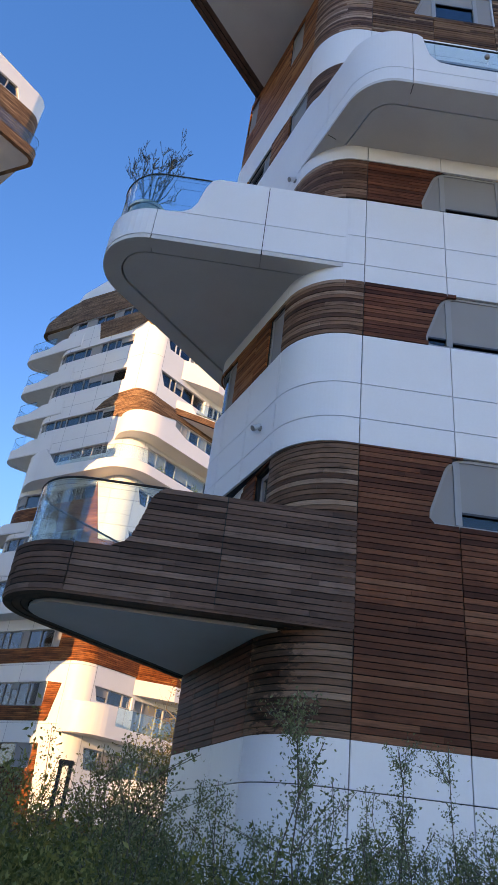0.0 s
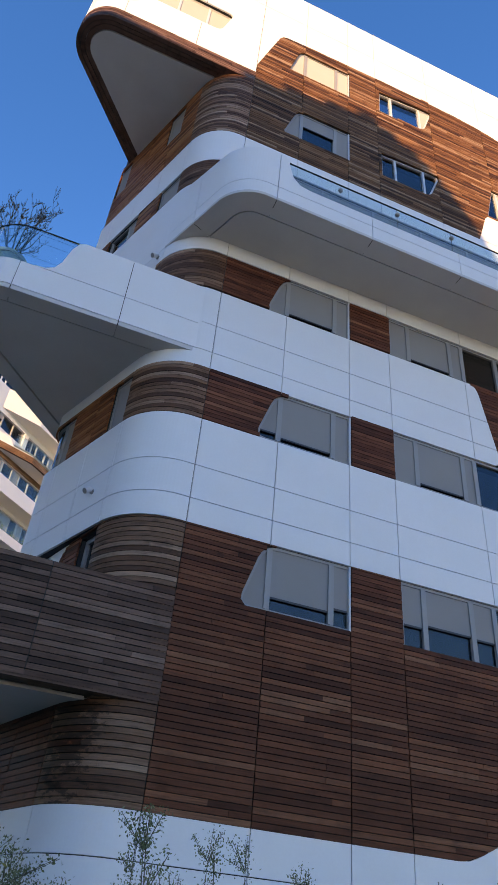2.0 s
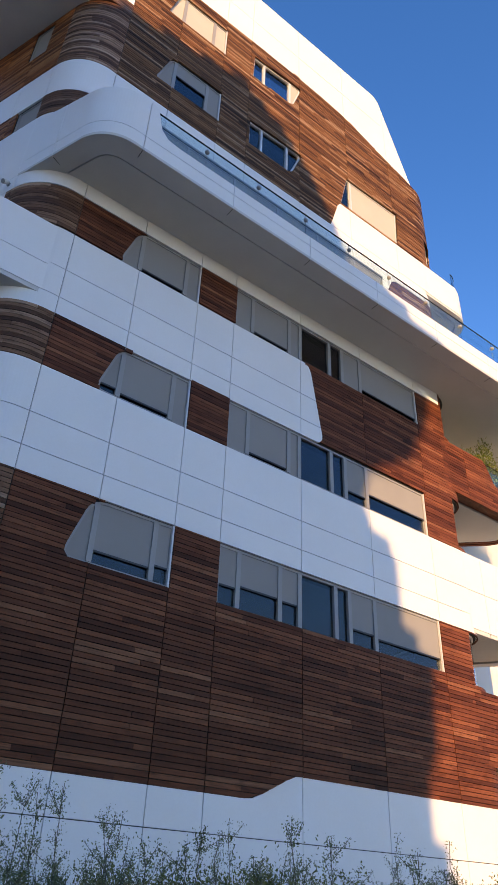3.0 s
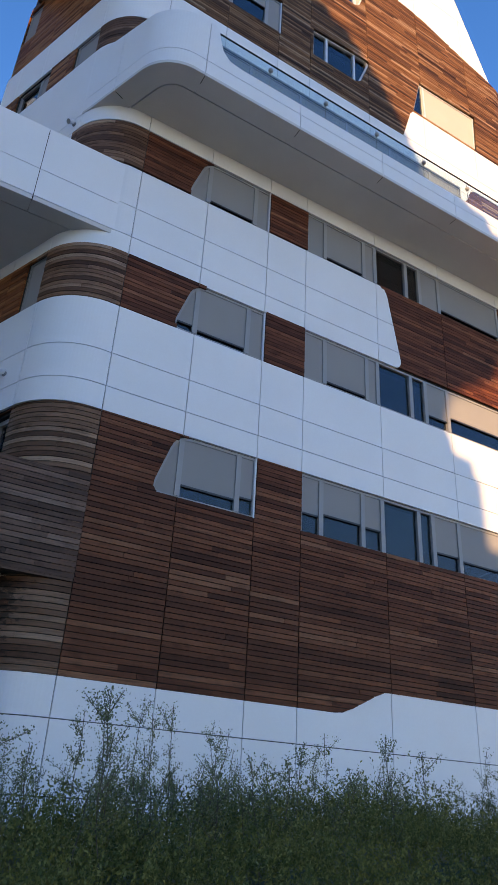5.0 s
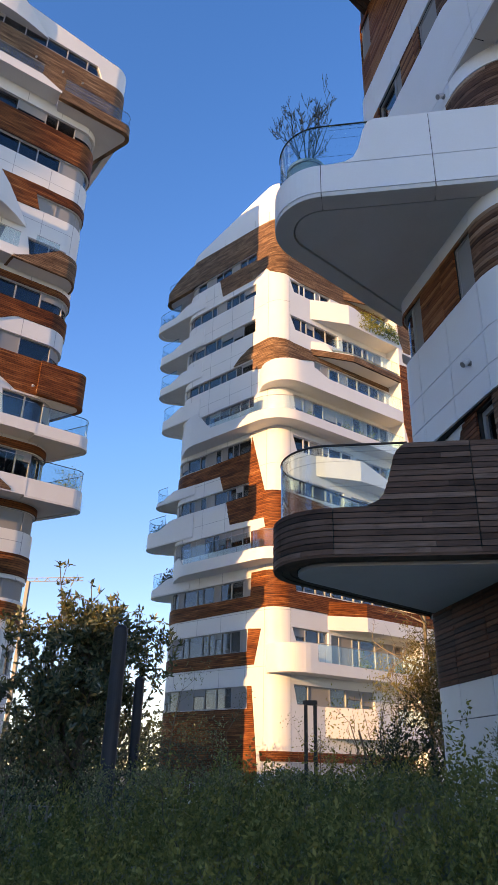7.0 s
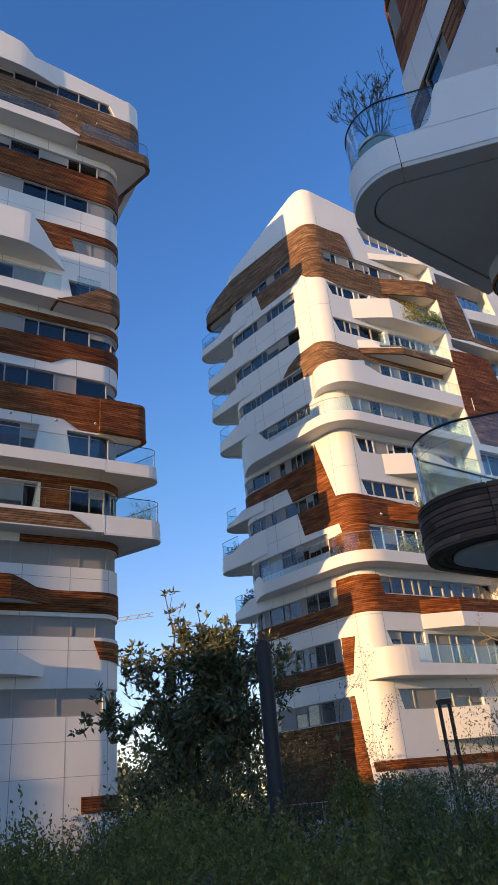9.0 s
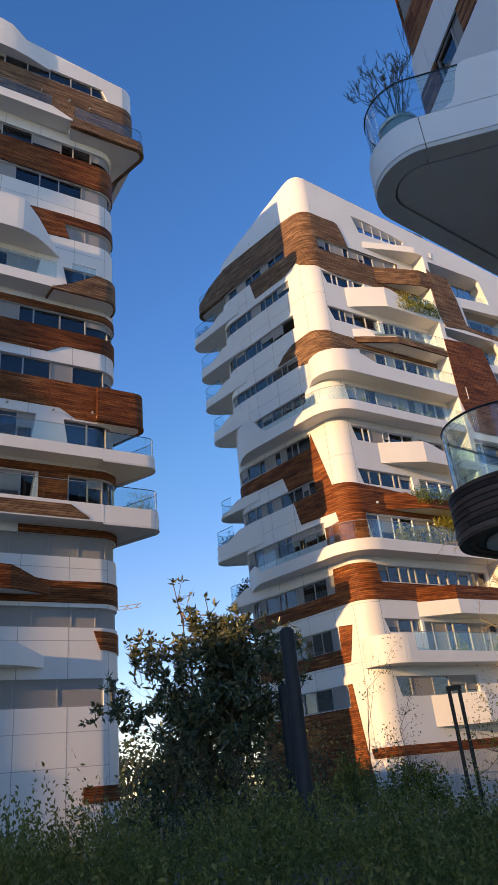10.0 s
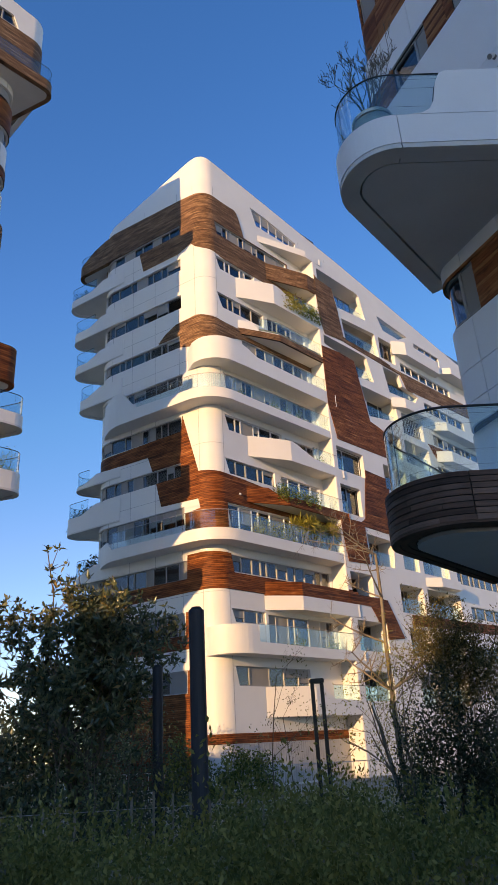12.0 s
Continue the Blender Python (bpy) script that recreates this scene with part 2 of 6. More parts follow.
class Skin:
    """Collects pieces of cladding that follow a path: polygons in (s, z), raised from off0 to off1."""

    def __init__(self):
        self.v, self.f, self.seen = [], [], {}

    def add(self, path, poly, off0, off1, back=False):
        if abs(area(poly)) < 1e-5:
            return self
        if area(poly) < 0:
            poly = poly[::-1]
        lo, hi = min(p[0] for p in poly), max(p[0] for p in poly)
        cuts = [lo] + path.breaks(lo, hi) + [hi]
        seen = self.seen

        def at(s, z, off):
            key = (round(s, 5), round(z, 5), off)
            if key not in seen:
                seen[key] = len(self.v)
                x, y = path.at(s, off)
                self.v.append((x, y, z))
            return seen[key]

        for n, (a, b) in enumerate(zip(cuts, cuts[1:])):
            q = poly
            if n:
                q = half(q, 1, a)
            if n < len(cuts) - 2:
                q = half(q, -1, b)
            clean = [p for i, p in enumerate(q) if abs(p[0] - q[i - 1][0]) + abs(p[1] - q[i - 1][1]) > 1e-6]
            if len(clean) < 3 or abs(area(clean)) < 1e-6:
                continue
            k = len(clean)
            out = [at(s, z, off1) for s, z in clean]
            rear = [at(s, z, off0) for s, z in clean]
            self.f.append(tuple(out))
            if back:
                self.f.append(tuple(reversed(rear)))
            for i in range(k):
                j = (i + 1) % k
                s0, s1 = clean[i][0], clean[j][0]
                inner = abs(s0 - s1) < 1e-6 and ((n and abs(s0 - a) < 1e-5) or (n < len(cuts) - 2 and abs(s0 - b) < 1e-5))
                if not inner:
                    self.f.append((out[i], rear[i], rear[j], out[j]))
        return self

    def done(self, name, mat, parent, label="", smooth=False):
        return mesh(name, self.v, self.f, mat, parent, label, smooth) if self.v else None


def spans(polys, z):
    out = []
    for poly in polys:
        xs = sorted(a + (z - za) / (zb - za) * (b - a) for (a, za), (b, zb) in zip(poly, poly[1:] + poly[:1]) if (za > z) != (zb > z))
        out += list(zip(xs[::2], xs[1::2]))
    out.sort()
    joined = []
    for a, b in out:
        if joined and a <= joined[-1][1] + 1e-6:
            joined[-1] = (joined[-1][0], max(b, joined[-1][1]))
        else:
            joined.append((a, b))
    return joined


def minus(keep, cut):
    out = []
    for a, b in keep:
        for c, d in cut:
            if d <= a or c >= b:
                continue
            if c > a:
                out.append((a, c))
            a = max(a, d)
        if b - a > 1e-4:
            out.append((a, b))
    return [(a, b) for a, b in out if b - a > 1e-3]


def strips(region, holes, z0, z1, tallest=0.6):
    """Upright-sided slices (za, zb, a0, a1, b0, b1) that fill the region less the holes between z0 and z1."""
    zs = {z0, z1}
    for poly in region + holes:
        zs |= {round(z, 5) for _, z in poly if z0 + 1e-4 < z < z1 - 1e-4}
    zs = sorted(zs)
    for za, zb in zip(zs, zs[1:]):
        n = max(1, math.ceil((zb - za) / tallest))
        for i in range(n):
            p, q = za + (zb - za) * i / n, za + (zb - za) * (i + 1) / n
            e = (q - p) * 0.01
            lo = minus(spans(region, p + e), spans(holes, p + e))
            hi = minus(spans(region, q - e), spans(holes, q - e))
            if len(lo) != len(hi):
                lo = hi = minus(spans(region, (p + q) / 2), spans(holes, (p + q) / 2))
            for (a0, a1), (b0, b1) in zip(lo, hi):
                yield p, q, a0, a1, b0, b1


def cover(path, region, holes, off0, off1, skin, z0=None, z1=None, back=False, tallest=3.0):
    z0 = min(z for p in region for _, z in p) if z0 is None else z0
    z1 = max(z for p in region for _, z in p) if z1 is None else z1
    for za, zb, a0, a1, b0, b1 in strips(region, holes, z0, z1, tallest):
        skin.add(path, [(a0, za), (a1, za), (b1, zb), (b0, zb)], off0, off1, back)


def panels(path, region, holes, s_joints, z_joints, gap, off0, off1, back=False):
    """Cladding panels between joints: one Skin each."""
    lo, hi = min(s for p in region for s, _ in p), max(s for p in region for s, _ in p)
    cols = [lo] + [s for s in s_joints if lo + 0.05 < s < hi - 0.05] + [hi]
    zl, zh = min(z for p in region for _, z in p), max(z for p in region for _, z in p)
    rows = [zl] + [z for z in z_joints if zl + 0.03 < z < zh - 0.03] + [zh]
    for z0, z1 in zip(rows, rows[1:]):
        slices = list(strips(region, holes, z0 + gap / 2, z1 - gap / 2, 3.0))
        for a, b in zip(cols, cols[1:]):
            skin = Skin()
            for za, zb, a0, a1, b0, b1 in slices:
                q = half(half([(a0, za), (a1, za), (b1, zb), (b0, zb)], 1, a + gap / 2), -1, b - gap / 2)
                if len(q) > 2 and abs(area(q)) > 1e-4:
                    skin.add(path, q, off0, off1, back)
            if skin.v:
                yield skin


def boards(path, region, holes, s_joints, z_from, pitch, rng, off=0.02, thick=0.035, longest=2.4, gap=0.012):
    """Single slats: rows at one pitch, cut at the joints and into random lengths. Yields (middle s, middle z, Skin)."""
    zl, zh = min(z for p in region for _, z in p), max(z for p in region for _, z in p)
    k0 = math.floor((zl - z_from) / pitch)
    lo, hi = min(s for p in region for s, _ in p), max(s for p in region for s, _ in p)
    for k in range(k0, k0 + math.ceil((zh - zl) / pitch) + 1):
        za, zb = z_from + k * pitch + gap / 2, z_from + (k + 1) * pitch - gap / 2
        za, zb = max(za, zl), min(zb, zh)
        if zb - za < 0.02:
            continue
        a_in = minus(spans(region, za + 1e-4), spans(holes, za + 1e-4))
        b_in = minus(spans(region, zb - 1e-4), spans(holes, zb - 1e-4))
        if len(a_in) != len(b_in):
            a_in = b_in = minus(spans(region, (za + zb) / 2), spans(holes, (za + zb) / 2))
        for (a0, a1), (b0, b1) in zip(a_in, b_in):
            left, right = min(a0, b0), max(a1, b1)
            cuts = [left] + [s for s in s_joints if left + 0.08 < s < right - 0.08] + [right]
            fine = []
            for c, d in zip(cuts, cuts[1:]):
                fine.append((c, 0.008))
                p = c + rng.uniform(0.6, longest)
                while p < d - 0.3:
                    fine.append((p, 0.0015))
                    p += rng.uniform(0.6, longest)
            fine.append((right, 0.0))
            for (c, gc), (d, gd) in zip(fine, fine[1:]):
                q = half(half([(a0, za), (a1, za), (b1, zb), (b0, zb)], 1, c + gc), -1, d - gd)
                if len(q) < 3 or abs(area(q)) < 5e-4:
                    continue
                lift = off + thick + rng.uniform(-0.004, 0.004)
                yield (c + d) / 2, (za + zb) / 2, Skin().add(path, q, off, lift)


def inset(poly, d):
    """A convex polygon in (s, z), counter-clockwise, drawn in by d."""
    if area(poly) < 0:
        poly = poly[::-1]
    out, n = [], len(poly)
    lines = []
    for (a, za), (b, zb) in zip(poly, poly[1:] + poly[:1]):
        ln = math.hypot(b - a, zb - za)
        nx, nz = -(zb - za) / ln, (b - a) / ln
        lines.append((nx, nz, nx * a + nz * za + d))
    for i in range(n):
        a, b, c = lines[i - 1]
        e, g, h = lines[i]
        det = a * g - b * e
        out.append(((c * g - b * h) / det, (a * h - c * e) / det) if abs(det) > 1e-6 else poly[i])
    return poly, out


def soft_corner(poly, radii, steps=4):
    """Rounds the corners of a polygon in (s, z): one radius a corner."""
    out, n = [], len(poly)
    for i, r in enumerate(radii):
        p = Vector(poly[i])
        if not r:
            out.append(tuple(p))
            continue
        a, b = (Vector(poly[i - 1]) - p), (Vector(poly[(i + 1) % n]) - p)
        ra, rb = min(r, a.length * 0.49), min(r, b.length * 0.49)
        u, w = p + a.normalized() * ra, p + b.normalized() * rb
        for k in range(steps + 1):
            t = k / steps
            out.append(tuple(u * (1 - t) ** 2 + p * 2 * t * (1 - t) + w * t * t))
    return out


def glaze(path, poly, mullions, parent, depth=0.1, bar=0.05, blinds=(), frame_mat=None, blind_mat=None, wide=0.07, name="window", edge=None):
    """A window in the plane of a wall: a rim, upright bars, one pane a bay, and roller blinds let down to a given height.
    blinds: (bay, bottom z)."""
    frame_mat, blind_mat = frame_mat or alu, blind_mat or blind_cloth
    outer, inner = inset(poly, bar)
    skin = Skin()
    for i in range(len(outer)):
        j = (i + 1) % len(outer)
        skin.add(path, [outer[i], outer[j], inner[j], inner[i]], -depth - 0.06, -depth + 0.03)
    lo, hi = min(p[0] for p in inner), max(p[0] for p in inner)
    bars = []
    for m in mullions:
        q = half(half(inner, 1, m - wide / 2), -1, m + wide / 2)
        if len(q) > 2:
            bars.append(Skin().add(path, q, -depth - 0.05, -depth + 0.045))
    frame_ob = skin.done(name, frame_mat, parent)
    for k in bars:
        k.done("mullion", frame_mat, frame_ob)
    if edge:
        Skin().add(path, half(half(outer, 1, edge - 0.035), -1, edge), -depth, 0.03).done("edge_trim", alu_white, frame_ob)
    bays = [lo - wide / 2] + list(mullions) + [hi + wide / 2]
    down = dict(blinds)
    for i, (a, b) in enumerate(zip(bays, bays[1:])):
        q = half(half(inner, 1, a + wide / 2), -1, b - wide / 2)
        if len(q) < 3 or abs(area(q)) < 1e-3:
            continue
        pane = Skin().add(path, q, -depth - 0.03, -depth - 0.018, True).done("pane", window_glass, frame_ob)
        pane.visible_shadow = False
        if i in down:
            c = halfz(q, 1, down[i])
            if len(c) > 2 and abs(area(c)) > 1e-3:
                Skin().add(path, c, -depth - 0.005, -depth + 0.012, True).done("blind", blind_mat, frame_ob)
                low = halfz(c, -1, down[i] + 0.035)
                if len(low) > 2:
                    Skin().add(path, low, -depth - 0.008, -depth + 0.02, True).done("bottom_rail", dark_alu, frame_ob)
    return frame_ob


def sheet(name, loop, z0, z1, mat, parent, label=""):
    """A flat slab from a plan outline."""
    bm = bmesh.new()
    vs = [bm.verts.new((p[0], p[1], z0)) for p in loop]
    face = bm.faces.new(vs)
    if face.normal.z > 0:
        face.normal_flip()
    up = bmesh.ops.extrude_face_region(bm, geom=[face])
    for v in up["geom"]:
        if isinstance(v, bmesh.types.BMVert):
            v.co.z = z1
    bmesh.ops.recalc_face_normals(bm, faces=bm.faces[:])
    return part(name, bm, mat, parent, label)


def outline(path, a, b, off=0.0, step=0.6):
    """Plan points along a path between two lengths."""
    ss = sorted({a, b, *path.breaks(a, b)})
    full = []
    for c, d in zip(ss, ss[1:]):
        n = max(1, int((d - c) / step))
        full += [c + (d - c) * k / n for k in range(n)]
    return [path.at(s, off) for s in full + [b]]


def rail(name, pts, radius, mat, parent, sides=6):
    """A thin bar swept along 3D points."""
    verts, faces = [], []
    n = len(pts)
    for i, p in enumerate(pts):
        d = (Vector(pts[min(i + 1, n - 1)]) - Vector(pts[max(i - 1, 0)])).normalized()
        a = d.orthogonal().normalized() if abs(d.z) > 0.9 else d.cross(Vector((0, 0, 1))).normalized()
        b = d.cross(a)
        for k in range(sides):
            t = 2 * math.pi * k / sides
            verts.append(Vector(p) + (a * math.cos(t) + b * math.sin(t)) * (radius if isinstance(radius, float) else radius[i]))
    for i in range(n - 1):
        for k in range(sides):
            m = (k + 1) % sides
            faces.append((i * sides + k, i * sides + m, (i + 1) * sides + m, (i + 1) * sides + k))
    faces += [tuple(range(sides))[::-1], tuple(range((n - 1) * sides, n * sides))]
    return mesh(name, verts, faces, mat, parent, smooth=True)


def prow_path(origin, u, v, length, back, radius, start=0.0, steps=16):
    """The plan of a pointed balcony: along the wall's plane to a rounded tip, then back to the wall behind."""
    o, u, v = Vector(origin), Vector(u), Vector(v)
    tip, end = o + u * length, o + u * back[0] + v * back[1]
    first = o + u * start
    corners = [(*first, 0), (*tip, radius), (*end, 0)]
    forward = u.x * v.y - u.y * v.x > 0
    p = Path(corners if forward else corners[::-1], tuple(o), 0.0, steps)
    p.sign = 1 if forward else -1
    return p


def prow_balcony(parent, origin, u, v, length, back, radius, z0, profile, kind, joints=(), glass=None, glass_top=0.0, rng=None, holes=(), level=0.32, label="", boards_mat=None, pane_len=2.3, far=False, sheetz=-0.06, z_joints=()):
    """A pointed balcony: parapet, rings of the underside, soffit, floor, glass and handrail.
    profile: the parapet's top as (distance along it from the origin, height)."""
    p = prow_path(origin, u, v, length, back, radius, steps=8 if far else 18)
    g = p.sign
    end = p.s1 if g > 0 else -p.s0
    top = list(profile)
    top[-1] = (end, top[-1][1])
    poly = [(0.0 * g, z0), (end * g, z0)] + [(a * g, z) for a, z in reversed(top)]
    name = {"wood": "timber_balcony", "white": "white_balcony"}[kind]
    shell = Skin()
    cover(p, [poly], list(holes), -0.12, 0.0, shell, back=True)
    body = shell.done(name, backing if not far else (white_far if kind == "white" else worn_far if z0 > 26 else wood_far), parent, label)
    js = sorted(j * g for j in joints)
    if far:
        pass
    elif kind == "wood":
        rest = Skin()
        for s, z, k in boards(p, [poly], list(holes), js, z0, 0.088, rng):
            add(rest, k)
        tagged(rest.done("slats", boards_mat or grey_boards, body), kind="stuff")
    else:
        for k in panels(p, [poly], list(holes), js, z_joints, 0.014, 0.0, 0.03):
            k.done("panel", white, body)
    s_a, s_b = (0.0, end) if g > 0 else (-end, 0.0)
    widths = [(0.045, -0.07), (-0.085, -0.19), (-0.205, -level + 0.02)] if kind == "wood" and not far else [(0.022, -level + (0.02 if far else 0.036))]
    for n, (o0, o1) in enumerate(widths):
        ends_at = [s_a, *[j for j in js if s_a < j < s_b], s_b] if kind == "white" and not far else [s_a, s_b]
        zz = z0 + 0.012 * n - (0.03 if kind == "wood" else 0.102)
        for sa, sb in zip(ends_at, ends_at[1:]):
            a, b = outline(p, sa + 0.009, sb - 0.009, o0), outline(p, sa + 0.009, sb - 0.009, o1)
            vs, fs = [], []
            for q, r in zip(a, b):
                vs += [(*q, zz), (*r, zz), (*r, zz + 0.1), (*q, zz + 0.1)]
            for i in range(0, 4 * (len(a) - 1), 4):
                fs += [(i + k, i + (k + 1) % 4, i + 4 + (k + 1) % 4, i + 4 + k) for k in range(4)]
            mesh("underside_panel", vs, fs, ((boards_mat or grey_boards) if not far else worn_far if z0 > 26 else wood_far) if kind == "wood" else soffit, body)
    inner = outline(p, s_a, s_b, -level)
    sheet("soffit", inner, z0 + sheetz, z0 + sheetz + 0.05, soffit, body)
    sheet("floor_slab", outline(p, s_a, s_b, -0.1), z0 + 0.2, z0 + 0.3, concrete, body)
    if glass is not None:
        a, b = sorted((glass * g, end * g))
        low = [(x * g, z - 0.03) for x, z in top if x > glass]
        z_at = np.interp(glass, [x for x, _ in top], [z for _, z in top])
        gp = [(glass * g, float(z_at))] + low + [(end * g, glass_top), (glass * g, glass_top)]
        n = max(1, round((end - glass) / pane_len))
        cuts = [glass + (end - glass) * i / n for i in range(1, n)]
        fine = prow_path(origin, u, v, length, back, radius, steps=8 if far else 72)
        for k in panels(fine, [gp], [], sorted(c * g for c in cuts), [], 0.012, -0.075, -0.062, True):
            ob = k.done("glass_panel", rail_glass, body)
            ob.visible_shadow = False
        rail("handrail", [(*q, glass_top + 0.012) for q in outline(fine, a, b, -0.068)], 0.02, black, body)
    return body, p


def add(skin, other):
    n = len(skin.v)
    skin.v += other.v
    skin.f += [tuple(i + n for i in f) for f in other.f]


def rect(a, b, z0, z1):
    return [(a, z0), (b, z0), (b, z1), (a, z1)]


# ---------------------------------------------------------------- the ground
def ground_material():
    m, t, b = material("lawn_and_soil", 0.95)
    v = coords(t)
    a, c = fuzz(t, v, 0.35, 5), fuzz(t, v, 14, 4)
    col = mix(t, 0.5, ramp(t, a, [(0.35, (0.37, 0.325, 0.25)), (0.6, (0.21, 0.195, 0.105))]), ramp(t, c, [(0.3, (0.20, 0.18, 0.12)), (0.7, (0.41, 0.36, 0.27))]))
    t.links.new(col, b.inputs["Base Color"])
    bump(t, b, c, 0.5, 0.05)
    return m


mesh("ground", [(-900, -900, 0), (900, -900, 0), (900, 900, 0), (-900, 900, 0)], [(0, 1, 2, 3)], ground_material())
tagged(bpy.data.objects["ground"], "worn lawn and pale gravelly soil between the buildings", "ground", kind="structure")

# ---------------------------------------------------------------- the near apartment building
rng = random.Random(4)
near = thing("apartment_building", "curved white and hardwood clad apartment building with grey blinds", "building")
LOW = Path([(8, 27.9), (6.5, 27.9, 0.5), (3, 20, 0.5), (-2.25, 16.0, 0.55), (-0.95, 12, 1.16), (12.25, 12, 0.8), (12.25, 27.9, 0.5), (8.05, 27.9)], (0, 12), 0.0, 22)
TOP = Path([(8, 27.9), (6.5, 27.9, 0.5), (3, 20.5, 0.5), (-2.91, 16.9, 0.55), (-0.95, 12, 1.16), (12.25, 12, 0.8), (12.25, 27.9, 0.5), (8.05, 27.9)], (0, 12), 0.0, 22)
HIGH = Path([(8, 27.9), (6.5, 27.9, 0.5), (3, 20.4, 0.5), (-2.85, 16.75, 0.55), (-0.95, 12, 1.16), (13.1, 12, 1.5), (13.1, 27.9, 0.5), (8.05, 27.9)], (0, 12), 0.0, 22)
MID = Path([(8, 27.9), (6.5, 27.9, 0.5), (3, 19.5, 0.5), (-2.41, 15.65, 0.55), (-0.95, 12, 1.16), (12.25, 12, 0.8), (12.25, 27.9, 0.5), (8.05, 27.9)], (0, 12), 0.0, 22)
JOINTS = [-6.2, -5.0, -3.85, -2.7, -1.56, 0.0, 1.51, 3.03, 4.04, 6.08, 8.2, 10.35, 13.5, 16, 19, 22, 25]
L0, L1, T0, T1 = LOW.s0, LOW.s1, TOP.s0, TOP.s1

W1 = soft_corner([(1.0, 6.17), (3.05, 6.17), (3.05, 7.355), (1.4, 7.355)], [0.24, 0, 0, 0.3])
W2 = rect(4.05, 10.33, 6.15, 7.355)
WB1 = rect(-2.2, -1.62, 4.75, 7.3)
WR1 = rect(11.37, 12.5, 6.05, 7.34)
W3 = soft_corner([(1.03, 9.525), (3.07, 9.525), (3.07, 10.715), (1.42, 10.715)], [0.24, 0, 0, 0.3])
W4 = rect(4.05, 10.3, 9.525, 10.715)
WB2, WB3 = rect(-2.16, -1.58, 9.56, 10.7), rect(-6.1, -3.56, 9.56, 10.7)
WR2 = rect(11.45, 12.5, 9.6, 11.0)
W5 = soft_corner([(1.02, 12.925), (3.05, 12.925), (3.05, 14.115), (1.4, 14.115)], [0.24, 0, 0, 0.3])
W6 = rect(4.08, 10.4, 12.925, 14.115)
WR3 = rect(11.5, 12.5, 13.0, 14.5)
WB4, WB5 = rect(-2.45, -1.6, 16.72, 17.58), rect(-4.75, -3.4, 16.72, 17.58)
W7 = soft_corner([(1.0, 19.98), (3.08, 19.98), (3.08, 21.38), (1.4, 21.38)], [0.15, 0, 0, 0.25])
W8 = soft_corner([(4.14, 19.98), (5.75, 19.98), (6.2, 21.3), (4.14, 21.15)], [0, 0.3, 0.25, 0])
WH = soft_corner([(7.8, 20.33), (10.45, 20.33), (10.55, 21.95), (8.15, 21.85)], [0, 0, 0, 0])
WR4 = rect(11.95, 12.75, 20.45, 21.7)
WB6, WB7 = rect(-2.95, -2.25, 20.3, 21.75), rect(-5.6, -4.9, 20.3, 21.75)
W9 = soft_corner([(1.02, 23.5), (3.1, 23.5), (3.08, 24.95), (1.35, 24.95)], [0.15, 0, 0, 0.25])
W10 = soft_corner([(4.15, 23.55), (5.8, 23.6), (6.2, 25.0), (4.18, 24.75)], [0, 0.3, 0.25, 0])

BASE = [(L0, 0), (L1, 0), (L1, 3.58), (6.25, 3.58), (6.0, 3.56), (5.8, 3.5), (5.2, 3.2), (5.0, 3.12), (4.8, 3.1), (L0, 3.1)]
BACK_WHITE = [(L0, 4.5), (-2.9, 4.5), (-2.9, 7.0), (-2.78, 7.25), (-2.6, 7.36), (L0, 7.36)]
low_windows = [W1, W2, WB1, WR1]
wall_low = Skin()
cover(LOW, [rect(L0, L1, 0, 7.36)], low_windows, -0.3, 0.0, wall_low, back=True)
wall_low = wall_low.done("lower_wall", backing, near)

M0, M1 = MID.s0, MID.s1
BAND1 = rect(M0, M1, 7.36, 9.52)
BAND2 = [(M0, 10.72), (6.58, 10.72), (6.72, 10.78), (6.76, 10.92), (6.42, 12.7), (6.34, 12.86), (6.2, 12.92), (M0, 12.92)]
BEHIND = rect(M0, -1.75, 12.92, 14.12)
mid_windows, mid_white = [W3, W4, WB2, WB3, WR2, W5, W6, WR3], [BAND1, BAND2, BEHIND]
wall_mid = Skin()
cover(MID, [rect(M0, M1, 7.36, 14.55)], mid_windows, -0.3, 0.0, wall_mid, back=True)
wall_mid = wall_mid.done("middle_wall", backing, near)

UNDER = rect(T0, T1, 14.55, 16.7)
SILL = rect(M0, 11.45, 14.12, 14.55)
RING = [(T0, 17.6), (9.5, 17.6), (9.7, 17.75), (9.9, 18.2), (10.1, 18.35), (T1, 18.4), (T1, 18.95), (T0, 18.95)]
CORE = rect(-0.2, 9.7, 16.7, 17.6)
H0, H1 = HIGH.s0, HIGH.s1
SWOOSH = [(7.32, 18.95), (H1, 18.95), (H1, 20.3), (7.8, 20.3), (7.66, 20.1), (7.4, 19.2)]
ROOF = [(0.005, 22.6), (0.02, 22.95), (0.6, 25.1), (0.72, 25.32), (0.95, 25.42), (3, 25.5), (6, 25.6), (7.6, 25.52), (8.6, 25.35), (9.6, 25.02), (11.6, 24.45), (10.2, 28.5), (9.95, 28.7), (0.005, 28.7)]
WBAL = soft_corner([(0.8, 16.9), (9.5, 16.9), (9.5, 18.15), (0.8, 18.15)], [0, 0, 0, 0.3])
top_windows, high_windows = [WB4, WB5, WBAL], [W7, W8, WH, WR4, WB6, WB7, W9, W10]
top_white, high_white = [UNDER, RING, CORE], [SWOOSH, ROOF]
